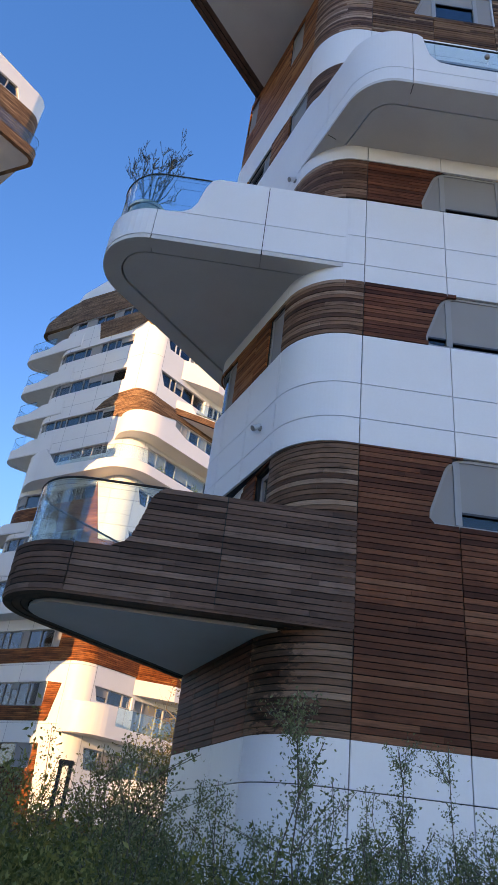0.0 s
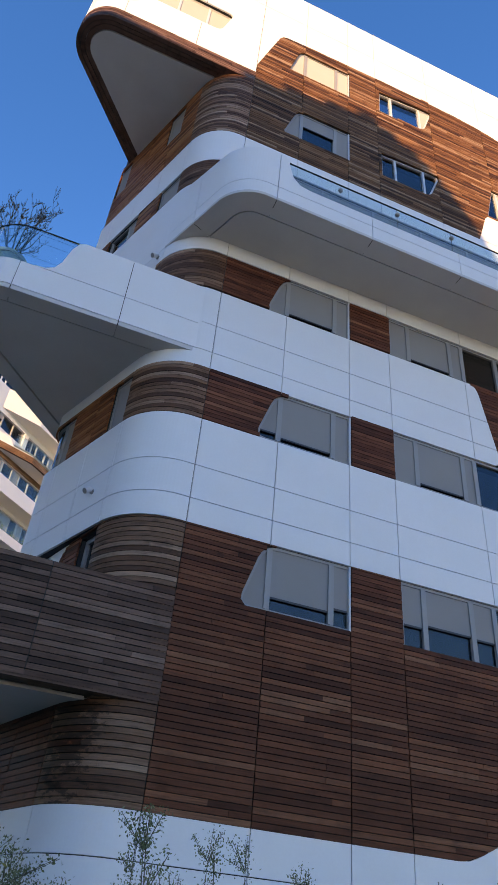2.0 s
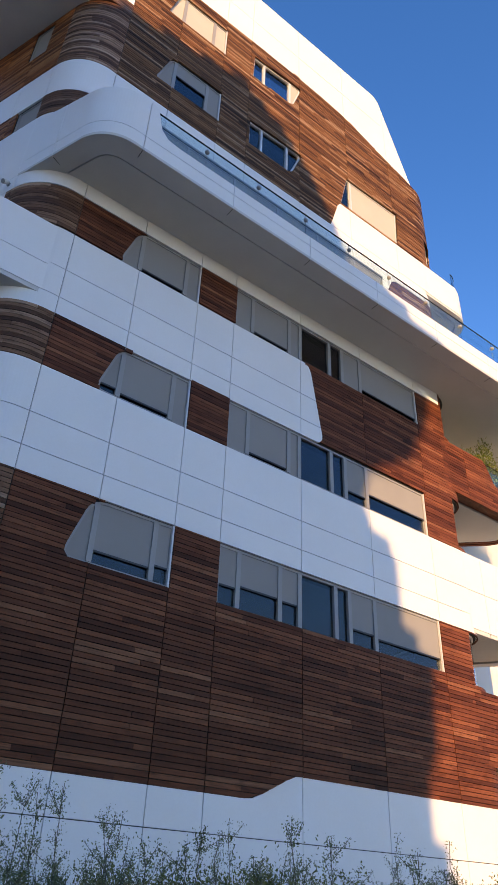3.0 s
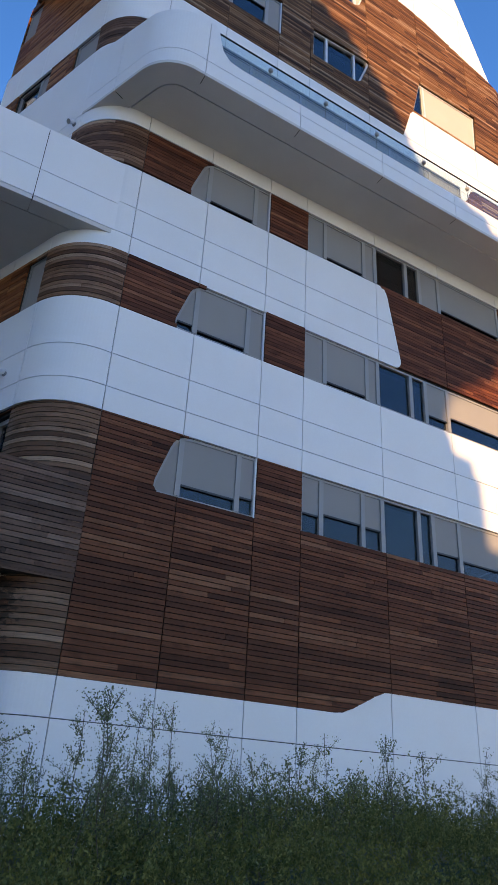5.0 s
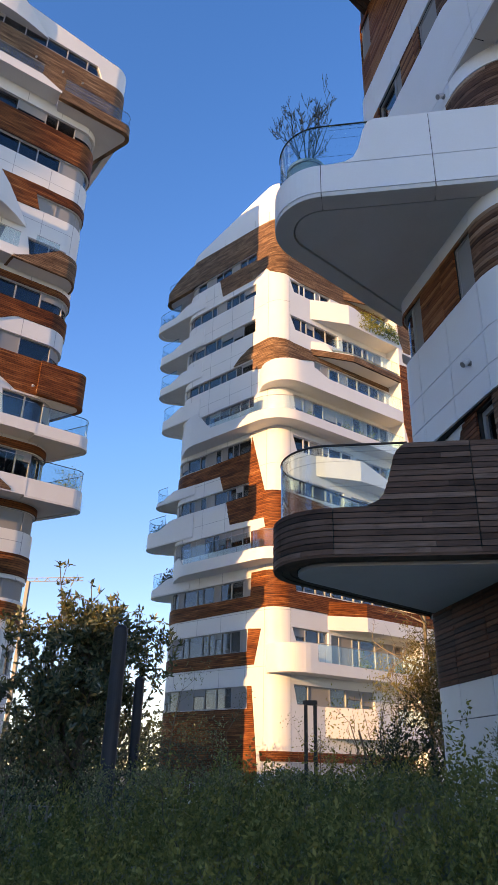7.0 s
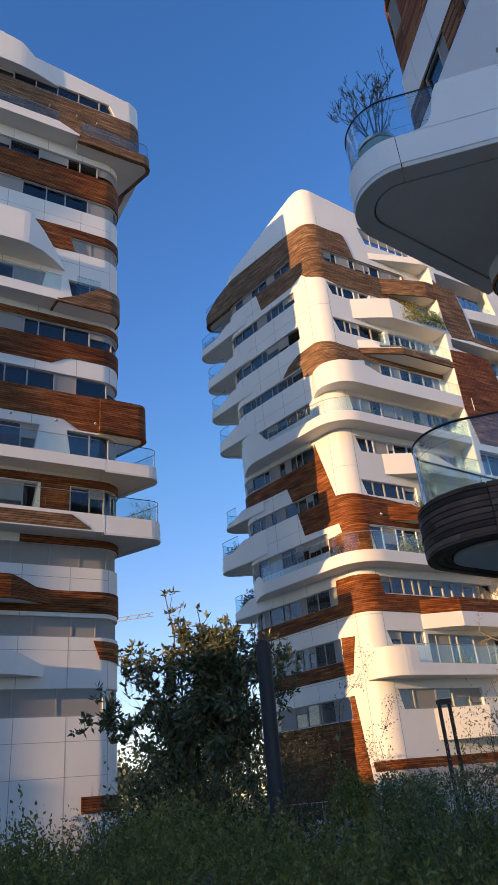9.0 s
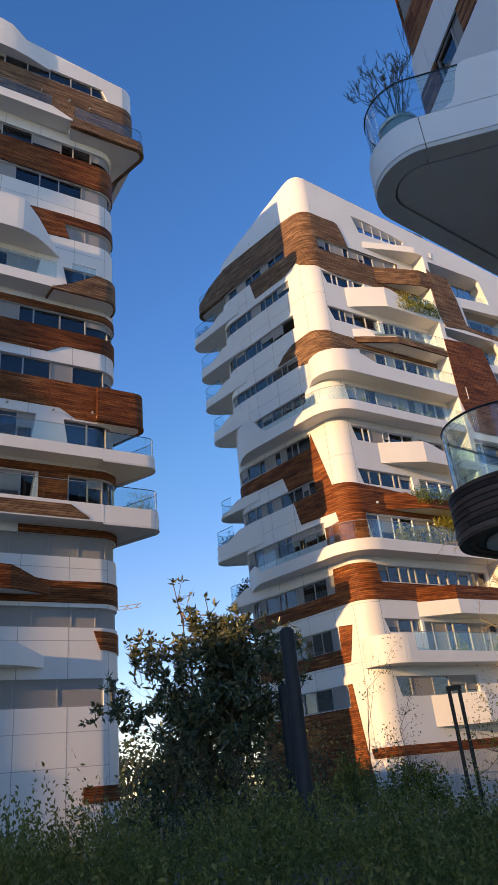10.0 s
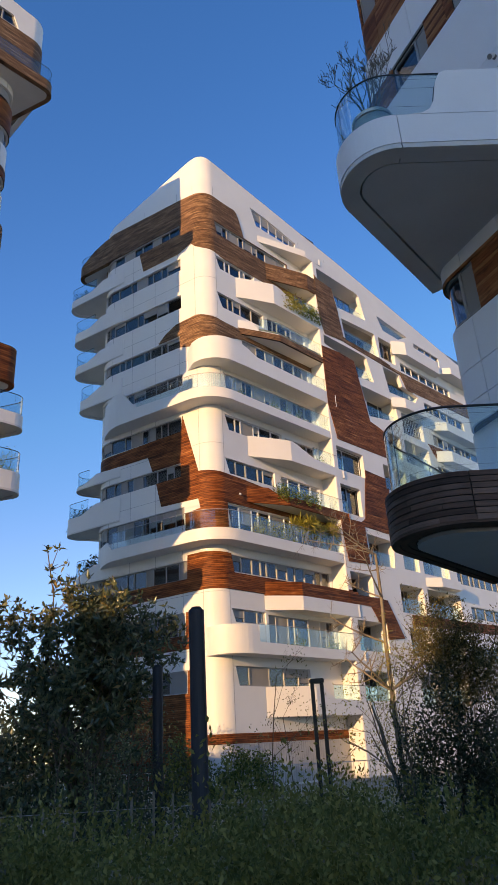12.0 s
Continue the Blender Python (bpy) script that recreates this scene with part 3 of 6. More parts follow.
wood_high = [rect(H0, H1, 18.95, 22.0), rect(0.0, H1, 22.0, 24.4), [(0, 24.4), (11.75, 24.4), (8.6, 25.6), (6, 25.9), (0, 25.9)]]
wall_top = Skin()
cover(TOP, [rect(T0, T1, 14.55, 18.95)], top_windows, -0.3, 0.0, wall_top, back=True)
wall_top = wall_top.done("upper_wall", backing, near)
wall_high = Skin()
cover(HIGH, [rect(H0, H1, 18.95, 24.4), ROOF, wood_high[2]], high_windows, -0.3, 0.0, wall_high, back=True)
wall_high = wall_high.done("top_wall", backing, near)

for path, wall, region, holes, zj in (
    (LOW, wall_low, BASE, [], [0.65, 1.6, 2.55]),
    (LOW, wall_low, BACK_WHITE, [WB1], []),
    (MID, wall_mid, BAND1, [], [7.83, 8.5]),
    (MID, wall_mid, BAND2, [], [11.17, 11.9]),
    (MID, wall_mid, SILL, [WR3], []),
    (MID, wall_mid, BEHIND, [], []),
    (TOP, wall_top, UNDER, [WBAL], []),
    (TOP, wall_top, RING, [WBAL], []),
    (TOP, wall_top, CORE, [WBAL], []),
    (HIGH, wall_high, SWOOSH, [WH], []),
    (HIGH, wall_high, ROOF, [W9, W10], [26.9]),
):
    for k in panels(path, [region], holes, JOINTS, zj, 0.015, 0.0, 0.045):
        k.done("panel", white, wall)

rest_red, rest_grey, rest_side, singles = Skin(), Skin(), Skin(), 0
for s, z, k in boards(LOW, [rect(L0, L1, 3.1, 7.36)], [BASE, BACK_WHITE] + low_windows, JOINTS, 3.1, 0.088, rng):
    if s < -1.15:
        add(rest_side, k)
    elif s < 0.0:
        add(rest_grey, k)
    elif s < 3.03 and singles < 300:
        singles += 1
        k.done("slat", wood_board, wall_low)
    else:
        add(rest_red, k)
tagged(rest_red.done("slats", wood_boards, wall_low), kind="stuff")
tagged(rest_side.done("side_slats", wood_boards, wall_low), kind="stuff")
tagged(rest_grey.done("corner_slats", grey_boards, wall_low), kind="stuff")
for path, wall, wood, holes, z in ((MID, wall_mid, [rect(M0, M1, 9.52, 14.55)], mid_white + mid_windows + [SILL], 9.52), (TOP, wall_top, [rect(T0, T1, 16.7, 18.45)], top_white + top_windows, 16.7), (HIGH, wall_high, wood_high, high_white + high_windows, 18.95)):
    rest_red, rest_grey, rest_side = Skin(), Skin(), Skin()
    for s, z, k in boards(path, wood, holes, JOINTS, z, 0.088, rng):
        add(rest_grey if -1.75 < s < 0 else rest_side if s < 0 else rest_red, k)
    tagged(rest_side.done("side_slats", fresh_boards, wall), kind="stuff")
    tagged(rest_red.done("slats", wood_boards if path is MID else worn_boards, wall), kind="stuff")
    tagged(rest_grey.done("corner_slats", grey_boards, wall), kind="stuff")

glaze(LOW, W1, [1.52, 2.68], near, depth=0.03, wide=0.1, edge=3.05, blinds=[(0, 6.0), (1, 6.42), (2, 6.5)])
glaze(LOW, W2, [4.53, 5.55, 6.06, 7.05, 7.45, 8.2], near, depth=0.03, wide=0.1, edge=10.33, blinds=[(0, 6.55), (1, 6.62), (2, 6.6), (5, 6.5), (6, 6.45)])
glaze(LOW, WB1, [], near, wide=0.09, bar=0.09, frame_mat=alu)
glaze(LOW, WR1, [11.5], near, frame_mat=alu_white)
glaze(MID, W3, [1.52, 2.68], near, depth=0.03, wide=0.1, edge=3.07, blinds=[(0, 9.72), (1, 9.66), (2, 9.5)])
glaze(MID, W4, [4.6, 5.75, 6.06, 7.05, 7.5, 8.2], near, depth=0.03, wide=0.1, edge=10.3, blinds=[(0, 9.5), (1, 9.64), (2, 9.5), (5, 9.8), (6, 9.95)])
glaze(MID, WB2, [], near, depth=0.04, blinds=[(0, 9.5)])
glaze(MID, WB3, [-4.0], near, depth=0.04, blinds=[(1, 9.5)])
glaze(MID, WR2, [11.6], near, frame_mat=alu_white)
glaze(MID, W5, [1.52, 2.68], near, depth=0.03, wide=0.1, edge=3.05, blinds=[(0, 12.9), (1, 13.06), (2, 12.9)])
glaze(MID, W6, [4.6, 5.75, 6.1, 7.1, 7.55, 8.2], near, depth=0.03, wide=0.1, edge=10.4, blinds=[(0, 12.9), (1, 13.05), (2, 12.9), (5, 12.9), (6, 13.12)])
glaze(MID, WR3, [11.65], near, frame_mat=alu_white)
glaze(TOP, WB4, [], near, depth=0.04, blinds=[(0, 16.5)])
glaze(TOP, WB5, [-3.85], near, depth=0.06, blinds=[(1, 16.5)])
glaze(TOP, WBAL, [2.3, 3.8, 5.3, 6.8, 8.3], near, depth=0.05, blinds=[(i, 16.5) for i in range(6)])
glaze(HIGH, W7, [1.55, 2.62], near, depth=0.03, wide=0.1, edge=3.08, blinds=[(0, 19.5), (2, 19.5), (1, 20.75)])
glaze(HIGH, W8, [4.62, 5.6], near, depth=0.04, frame_mat=alu_white)
glaze(HIGH, WH, [8.32], near, depth=0.04, blinds=[(1, 20.0)], blind_mat=blind_cream, frame_mat=alu_white)
glaze(HIGH, WR4, [], near, depth=0.05, frame_mat=alu_white)
glaze(HIGH, WB6, [], near, depth=0.03, wide=0.1, blinds=[(0, 20.0)])
glaze(HIGH, WB7, [], near, depth=0.03, wide=0.1, blinds=[(0, 20.0)])
glaze(HIGH, W9, [1.55, 2.62], near, depth=0.03, wide=0.1, edge=3.08, blinds=[(0, 23.0), (1, 23.0), (2, 23.0)], blind_mat=blind_cream)
glaze(HIGH, W10, [4.62, 5.7], near, depth=0.04, frame_mat=alu_white, blinds=[(2, 23.0)], blind_mat=blind_cream)

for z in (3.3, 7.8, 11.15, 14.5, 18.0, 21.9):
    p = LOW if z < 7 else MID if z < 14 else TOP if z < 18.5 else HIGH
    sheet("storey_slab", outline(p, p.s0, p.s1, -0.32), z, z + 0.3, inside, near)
sheet("roof", outline(HIGH, H0, H1, -0.32), 24.2, 24.38, concrete, near)

# its pointed balconies, one above the other, over the narrow side
prow_balcony(near, (0, 11.985), (-1, 0), (0, 1), 5.79, (2.25, 4.1), 0.87, 4.46,
             [(0, 6.15), (2.72, 6.15), (2.84, 6.1), (2.95, 5.95), (3.06, 5.55), (3.14, 5.32), (3.26, 5.2), (3.45, 5.15), (9, 5.15)], "wood",
             joints=[1.87, 3.86], glass=2.74, glass_top=6.17, rng=rng, label="weathered timber balcony with a curved glass balustrade", boards_mat=dark_boards)
prow_balcony(near, (0, 12), (-1, 0), (0, 1), 5.82, (2.3, 4.25), 0.9, 11.17,
             [(0, 12.9), (2.88, 12.88), (3.0, 12.82), (3.1, 12.6), (3.2, 12.15), (3.3, 11.95), (3.45, 11.86), (3.7, 11.83), (9, 11.83)], "white",
             joints=[1.89, 3.9, 5.6], z_joints=[11.83], glass=2.9, glass_top=12.9, level=0.36, sheetz=-0.085, label="smooth white balcony with a curved glass balustrade")
CREAM = soft_corner([(-3.6, 23.9), (-1.25, 23.9), (-0.95, 25.2), (-3.9, 25.3)], [0.1, 0.25, 0.2, 0.1])
canopy, CANOPY = prow_balcony(near, (0, 12), (-1, 0), (0, 1), 5.95, (2.4, 4.3), 0.9, 21.95, [(0, 22.42), (9, 22.42)], "wood", rng=rng, level=0.36, label="timber edged roof overhang", boards_mat=dark_boards)
upper = Skin()
cover(CANOPY, [rect(CANOPY.s0, 0, 22.42, 28.7)], [CREAM], -0.25, 0.0, upper, back=True)
upper = upper.done("overhang_wall", backing, near)
for k in panels(CANOPY, [rect(CANOPY.s0, 0, 22.44, 28.7)], [CREAM], [-6, -3.95, -1.85], [26.9], 0.014, 0.0, 0.045):
    k.done("panel", white, upper)
glaze(CANOPY, CREAM, [-2.6, -1.7], near, blinds=[(0, 23), (1, 23), (2, 23)], blind_mat=blind_cream, frame_mat=alu_white)

# the long balcony across the front
FRONT = Path([(-2.6, 16.1), (-0.35, 10.5, 0.95), (18.0, 10.5, 1.3), (17.0, 15.5)], (0.8, 10.5), 0.8, 18)
F0, F1 = FRONT.s0, FRONT.s1
sc = FRONT._drop(Vector((-0.95, 12.0)), 0)[1]
LONG = [(F0, 14.55), (F1, 14.55), (F1, 15.36), (1.3, 15.32), (1.02, 15.36), (0.84, 15.55), (0.76, 15.85), (0.7, 16.15), (0.6, 16.23), (-0.4, 16.25), (sc, 16.42), (sc - 1.2, 16.7), (F0, 16.7)]
body = Skin()
cover(FRONT, [LONG], [], -0.2, 0.0, body, back=True)
body = body.done("long_balcony", backing, near, "long white balcony with a low strip of glass")
for k in panels(FRONT, [LONG], [], [-3.2, -1.6, 0.5, 2.8, 5.1, 7.4, 9.7, 12, 14.3, 16.6], [15.0], 0.014, 0.0, 0.04):
    k.done("panel", white, body)
for o0, o1, z in ((0.045, -0.42, 14.53),):
    ends_at = [sc - 0.8, -1.6, 0.5, 2.8, 5.1, 7.4, 9.7, 12, 14.3, F1]
    for sa, sb in zip(ends_at, ends_at[1:]):
        a, b = outline(FRONT, sa + 0.008, sb - 0.008, o0), outline(FRONT, sa + 0.008, sb - 0.008, o1)
        vs, fs = [], []
        for q, r in zip(a, b):
            vs += [(*q, z), (*r, z), (*r, z + 0.08), (*q, z + 0.08)]
        for i in range(0, 4 * (len(a) - 1), 4):
            fs += [(i + k, i + (k + 1) % 4, i + 4 + (k + 1) % 4, i + 4 + k) for k in range(4)]
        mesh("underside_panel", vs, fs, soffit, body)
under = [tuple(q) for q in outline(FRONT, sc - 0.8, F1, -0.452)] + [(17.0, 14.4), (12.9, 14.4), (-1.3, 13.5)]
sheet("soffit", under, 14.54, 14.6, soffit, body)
for k in panels(FRONT, [[(0.62, 16.2), (0.72, 15.8), (0.84, 15.5), (1.02, 15.33), (1.3, 15.28), (F1, 15.32), (F1, 16.22)]], [], [2.05 + 1.5 * i for i in range(12)], [], 0.012, -0.09, -0.078, True):
    ob = k.done("glass_panel", rail_glass, body)
    ob.visible_shadow = False
rail("handrail", [(*q, 16.24) for q in outline(FRONT, 0.5, F1, -0.085)], 0.022, black, body)
for i in range(8):
    q = FRONT.at(2.05 + 1.5 * i, -0.06)
    bm = bmesh.new()
    bmesh.ops.create_uvsphere(bm, u_segments=10, v_segments=6, radius=0.06, matrix=Matrix.Translation((*q, 16.0)))
    part("glass_clamp", bm, alu, body, smooth=True)

# the balconies at its other corner, and the wall set back behind them
bm = bmesh.new()
box_bm(bm, 12.3, 17.5, 14.5, 14.8, 0, 18.9)
box_bm(bm, 17.2, 17.5, 14.8, 27.9, 0, 18.9)
part("recessed_wall", bm, white_far, near)
prow_balcony(near, (11.4, 12), (1, 0), (0, 1), 3.3, (1.2, 3.6), 0.8, 18.95, [(0, 20.3), (2.0, 20.25), (2.5, 20.0), (2.8, 19.6), (9, 19.5)], "white", glass=2.0, glass_top=21.0, level=0.3, label="white roof terrace parapet with glass")
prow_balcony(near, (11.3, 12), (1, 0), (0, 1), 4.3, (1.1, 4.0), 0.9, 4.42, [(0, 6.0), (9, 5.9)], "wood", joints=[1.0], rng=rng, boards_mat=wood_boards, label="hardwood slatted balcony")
prow_balcony(near, (11.3, 12), (1, 0), (0, 1), 4.0, (1.1, 4.0), 0.9, 7.5, [(0, 9.52), (9, 9.52)], "white", joints=[1.0], z_joints=[8.5], label="smooth white balcony")
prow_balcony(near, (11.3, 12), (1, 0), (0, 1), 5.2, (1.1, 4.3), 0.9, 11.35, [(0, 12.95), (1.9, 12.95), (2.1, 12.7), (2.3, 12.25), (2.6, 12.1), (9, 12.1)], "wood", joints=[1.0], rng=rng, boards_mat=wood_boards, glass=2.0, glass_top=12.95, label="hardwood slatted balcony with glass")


def wall_lamp(at, out):
    lamp = thing("wall_lamp", "small grey cylindrical spotlight fixed to the white wall", "wall lamp", at, "wall lamps")
    o = Vector((*out, 0)).normalized()
    turn = o.to_track_quat("Z", "Y").to_matrix().to_4x4()
    bm = bmesh.new()
    bmesh.ops.create_cone(bm, cap_ends=True, segments=16, radius1=0.05, radius2=0.05, depth=0.03, matrix=turn @ Matrix.Translation((0, 0, 0.015)))
    part("base_plate", bm, alu, lamp)
    down = (o * 0.6 + Vector((0, 0, -0.5))).normalized().to_track_quat("Z", "Y").to_matrix().to_4x4()
    bm = bmesh.new()
    bmesh.ops.create_cone(bm, cap_ends=True, segments=16, radius1=0.045, radius2=0.06, depth=0.17, matrix=Matrix.Translation(o * 0.09) @ down)
    part("shade", bm, alu_white, lamp)
    bm = bmesh.new()
    bmesh.ops.create_circle(bm, cap_ends=True, segments=16, radius=0.05, matrix=Matrix.Translation(o * 0.09) @ down @ Matrix.Translation((0, 0, 0.086)))
    part("lens", bm, alu, lamp)
    return lamp


for s, z, p in ((-2.05, 8.15, MID), (-1.75, 14.36, MID)):
    q, w = p.at(s, 0.045), p.at(s, 1.0)
    wall_lamp((*q, z), w - q)


# ---------------------------------------------------------------- the buildings further off
def ribbon(name, pts, z0, z1, thick, mat, parent, label=""):
    """An upright band along plan points, with a thickness to its left; z0 and z1 are numbers or one a point."""
    n = len(pts)
    lo = z0 if isinstance(z0, list) else [z0] * n
    hi = z1 if isinstance(z1, list) else [z1] * n
    vs, fs = [], []
    for i, p in enumerate(pts):
        d = (pts[min(i + 1, n - 1)] - pts[max(i - 1, 0)]).normalized()
        q = p + Vector((-d.y, d.x)) * thick
        vs += [(*p, lo[i]), (*q, lo[i]), (*q, hi[i]), (*p, hi[i])]
    for i in range(n - 1):
        for k in range(4):
            m = (k + 1) % 4
            fs.append((4 * i + k, 4 * i + 4 + k, 4 * i + 4 + m, 4 * i + m))
    fs += [(3, 2, 1, 0), (4 * n - 4, 4 * n - 3, 4 * n - 2, 4 * n - 1)]
    return mesh(name, vs, [f[::-1] for f in fs], mat, parent, label)


def deck(parent, path, s0, s1, depth, z0, profile, mat, glass_top=None, glass=None, lead=2.0, tail=0.4, name="balcony", floor=0.2, straight=False):
    """A balcony on a wall: slab, parapet with a changing top, glass. profile: (s, top of the parapet)."""
    ss = sorted({s0, s1, *[s0 + lead * k / 7 for k in range(1, 8)], s1 - tail, *path.breaks(s0, s1), *[s for s, _ in profile if s0 < s < s1], *np.arange(s0 + 0.5, s1, 0.8).tolist()})
    off = [depth * min(1, min(1, (s - s0) / lead) if straight else math.sin(min(1, (s - s0) / lead) * math.pi / 2), max(0.02, math.sin(min(1, (s1 - s) / tail) * math.pi / 2))) for s in ss]
    pts = [path.at(s, d + 0.01) for s, d in zip(ss, off)]
    top = [float(np.interp(s, [a for a, _ in profile], [z for _, z in profile])) for s in ss]
    body = ribbon(name, pts, z0, top, 0.12, mat, parent)
    inner = [path.at(s, -0.25) for s in ss]
    vs, fs = [], []
    for p, q, in zip(pts, inner):
        vs += [(*p, z0 + 0.004), (*q, z0 + 0.004), (*q, z0 + floor), (*p, z0 + floor)]
    m = len(pts)
    for i in range(m - 1):
        fs += [(4 * i, 4 * i + 1, 4 * i + 5, 4 * i + 4), (4 * i + 3, 4 * i + 7, 4 * i + 6, 4 * i + 2)]
    mesh("slab", vs, fs, white_far, body)
    if glass_top:
        a, b = glass or (s0 + lead, s1 - tail)
        keep = [i for i, s in enumerate(ss) if a - 1e-6 <= s <= b + 1e-6]
        for i, j in zip(keep, keep[1:]):
            p, q = pts[i], pts[j]
            d = (q - p).normalized()
            e = Vector((-d.y, d.x)) * 0.05
            g = ribbon("glass_panel", [p + e + d * 0.01, q + e - d * 0.01], [top[i] - 0.02, top[j] - 0.02], [glass_top, glass_top], 0.014, rail_glass, body)
            g.visible_shadow = False
        if len(keep) > 1:
            rail("handrail", [(*(pts[i]), glass_top) for i in keep], 0.02, alu, body, 4)
    return body


def loggia(parent, path, a, b, z0, z1, deep):
    """The floor, ceiling and side walls of a balcony set into the wall."""
    front = [(*path.at(x, -0.34), z) for x, z in rect(a - 0.02, b + 0.02, z0 - 0.02, z1 + 0.02)]
    rear = [(*path.at(x, -deep), z) for x, z in rect(a - 0.02, b + 0.02, z0 - 0.02, z1 + 0.02)]
    mesh("loggia", front + rear, [(i, (i + 1) % 4, 4 + (i + 1) % 4, 4 + i) for i in range(4)], white_far, parent)


def strip_window(parent, path, a, b, z0, z1, bay=0.95, lean=0.0, rng=None, wide=0.08, depth=0.14, shaded=0.36, rims=(0, 0, 0, 1), full=0.5):
    """A band of windows with upright bars; lean: how far its near end slopes; some blinds are down."""
    poly = [(a + lean, z0), (b, z0), (b, z1), (a, z1)] if lean >= 0 else [(a, z0), (b + lean, z0), (b, z1), (a, z1)]
    cuts, s = [], a + lean + bay * 0.7
    while s < b - 0.4:
        cuts.append(s)
        s += bay * rng.choice([0.55, 0.8, 1.0, 1.0, 1.25])
    down = [(i, z0 - 0.1 if rng.random() < full else z0 + (z1 - z0) * rng.uniform(0.2, 0.7)) for i in range(len(cuts) + 1) if rng.random() < shaded]
    glaze(path, poly, cuts, parent, depth=depth, bar=0.06, blinds=down, frame_mat=(alu, alu_white)[rng.choice(rims)], wide=wide)
    return poly


joint_grey = plain("panel_joint", (0.36, 0.36, 0.37), 0.7)


def panel_joints(building, path, uprights, levels, holes, low, high):
    """Fine open joints between the white panels: upright ones at given lengths, level ones at given heights."""
    k = Skin()
    for u in uprights:
        cover(path, [rect(u - 0.014, u + 0.014, low, high)], holes, 0.0, 0.004, k)
    for z in levels:
        cover(path, [rect(min(uprights), max(uprights), z - 0.012, z + 0.012)], holes, 0.0, 0.004, k)
    tagged(k.done("panel_joints", joint_grey, building), kind="stuff")


def turned(degrees):
    return Vector((math.cos(radians(degrees)), math.sin(radians(degrees))))


# plan of the tall building: where its corner ends on the long side, the way along each side, and out of each
FA, RV, LV = Vector((-7.443, 43.36)), turned(44.5), turned(146)
RN, LN = Vector((RV.y, -RV.x)), Vector((-LV.y, LV.x))
FP = FA - RV * 0.98
FB = FP + LV * 0.98
ARC = 1.644


def on_left(s, out=0.0):
    return tuple(FB + LV * (-ARC - s) + LN * out)


def on_right(s, out=0.0):
    return tuple(FA + RV * s + RN * out)


def clad(building, path, z0, z1, wood, openings, name="storey_wall", top=None, levels=(), bleached=26.0):
    """Backing wall storey by storey, and timber cladding round the openings."""
    whole = [(path.s0, z0), (path.s1, z0)] + (top or [(path.s1, z1), (path.s0, z1)])
    cuts = [z0, *levels, z1]
    walls = []
    for a, b in zip(cuts, cuts[1:]):
        w = Skin()
        cover(path, [whole], openings, -0.35, 0.0, w, a, b, back=True, tallest=4.0)
        walls.append(w.done(name, white_far, building))
    for poly in wood:
        k = Skin()
        cover(path, [poly], openings, 0.0, 0.05, k, tallest=0.4)
        low = min(z for _, z in poly)
        at = max(i for i, c in enumerate(cuts[:-1]) if c <= low + 0.01)
        k.done("timber_cladding", worn_far if low > bleached else wood_far, walls[at] or building)
    return walls


rng = random.Random(11)
far = thing("apartment_building", "tall white apartment building with hardwood bands, balconies and plants", "building", group="")
IN = -LN
BACK_L, BACK_R = Vector(on_left(-11.2)) + IN * 15, Vector(on_right(48)) - RN * 13
MIDDLE = (BACK_L + BACK_R) / 2
FAR = Path([(*MIDDLE, 0), (*BACK_L, 1.0), (*on_left(-11.2), 2.0), (*FP, 1.2), (*on_right(9.9), 0), (*(Vector(on_right(9.9)) - RN * 12), 0), (*(MIDDLE + (BACK_R - BACK_L).normalized() * 0.05), 0)], tuple(FA), 0.0, 24)
opens = []
heads = [6.15, 9.3, 12.35, 15.6, 18.55, 21.7, 24.8, 27.9, 31.1, 34.2, 37.25]
# the short side: bands of windows
for k, (z0, z1, a, b) in enumerate(((4.92, 6.12, -10.4, -2.9), (8.0, 9.3, -10.6, -3.0), (11.2, 12.3, -10.6, -2.75), (14.5, 15.65, -10.7, -2.9), (17.68, 18.6, -10.5, -3.1), (20.75, 21.78, -10.9, -3.0), (24.05, 24.9, -10.6, -2.85), (27.0, 27.85, -10.3, -3.0), (30.1, 31.2, -10.4, -2.85), (33.3, 34.3, -10.5, -2.85), (36.48, 37.3, -11.0, -2.85))):
    opens.append(strip_window(far, FAR, a, b, z0, z1, 1.0, 0.0, rng, shaded=0.45, rims=(0,), wide=0.06))
# the long side: bands by the corner, some with a slanting end, and taller doors on the balconies
for z0, z1, a, b, lean, bay in ((5.12, 6.18, 0.2, 6.5, 0.25, 1.3), (8.55, 9.32, 0.1, 2.9, 0.3, 1.1), (7.3, 9.2, 3.1, 9.4, 0.0, 1.1), (11.45, 12.45, 0.2, 9.5, 0.25, 0.95), (14.0, 15.62, 0.1, 9.2, 0.3, 1.1), (17.6, 18.6, 0.1, 4.6, 0.35, 0.9), (16.9, 18.5, 5.2, 9.2, 0.0, 1.2), (20.6, 21.65, 0.2, 5.6, 0.35, 0.95), (19.9, 21.5, 5.9, 9.2, 0.0, 1.0), (23.2, 24.72, 0.25, 9.4, 0.3, 1.0), (26.2, 28.0, 2.2, 9.3, 0.0, 1.0), (29.9, 31.0, 0.0, 4.6, 0.5, 0.9), (29.4, 31.0, 5.0, 9.2, 0.0, 1.0), (33.1, 34.1, 0.0, 3.9, 0.4, 0.85), (32.4, 34.2, 5.4, 9.2, 0.0, 1.0), (36.1, 37.15, 0.0, 7.7, 0.2, 0.95)):
    opens.append(strip_window(far, FAR, a, b, z0, z1, bay, lean, rng, shaded=0.42))
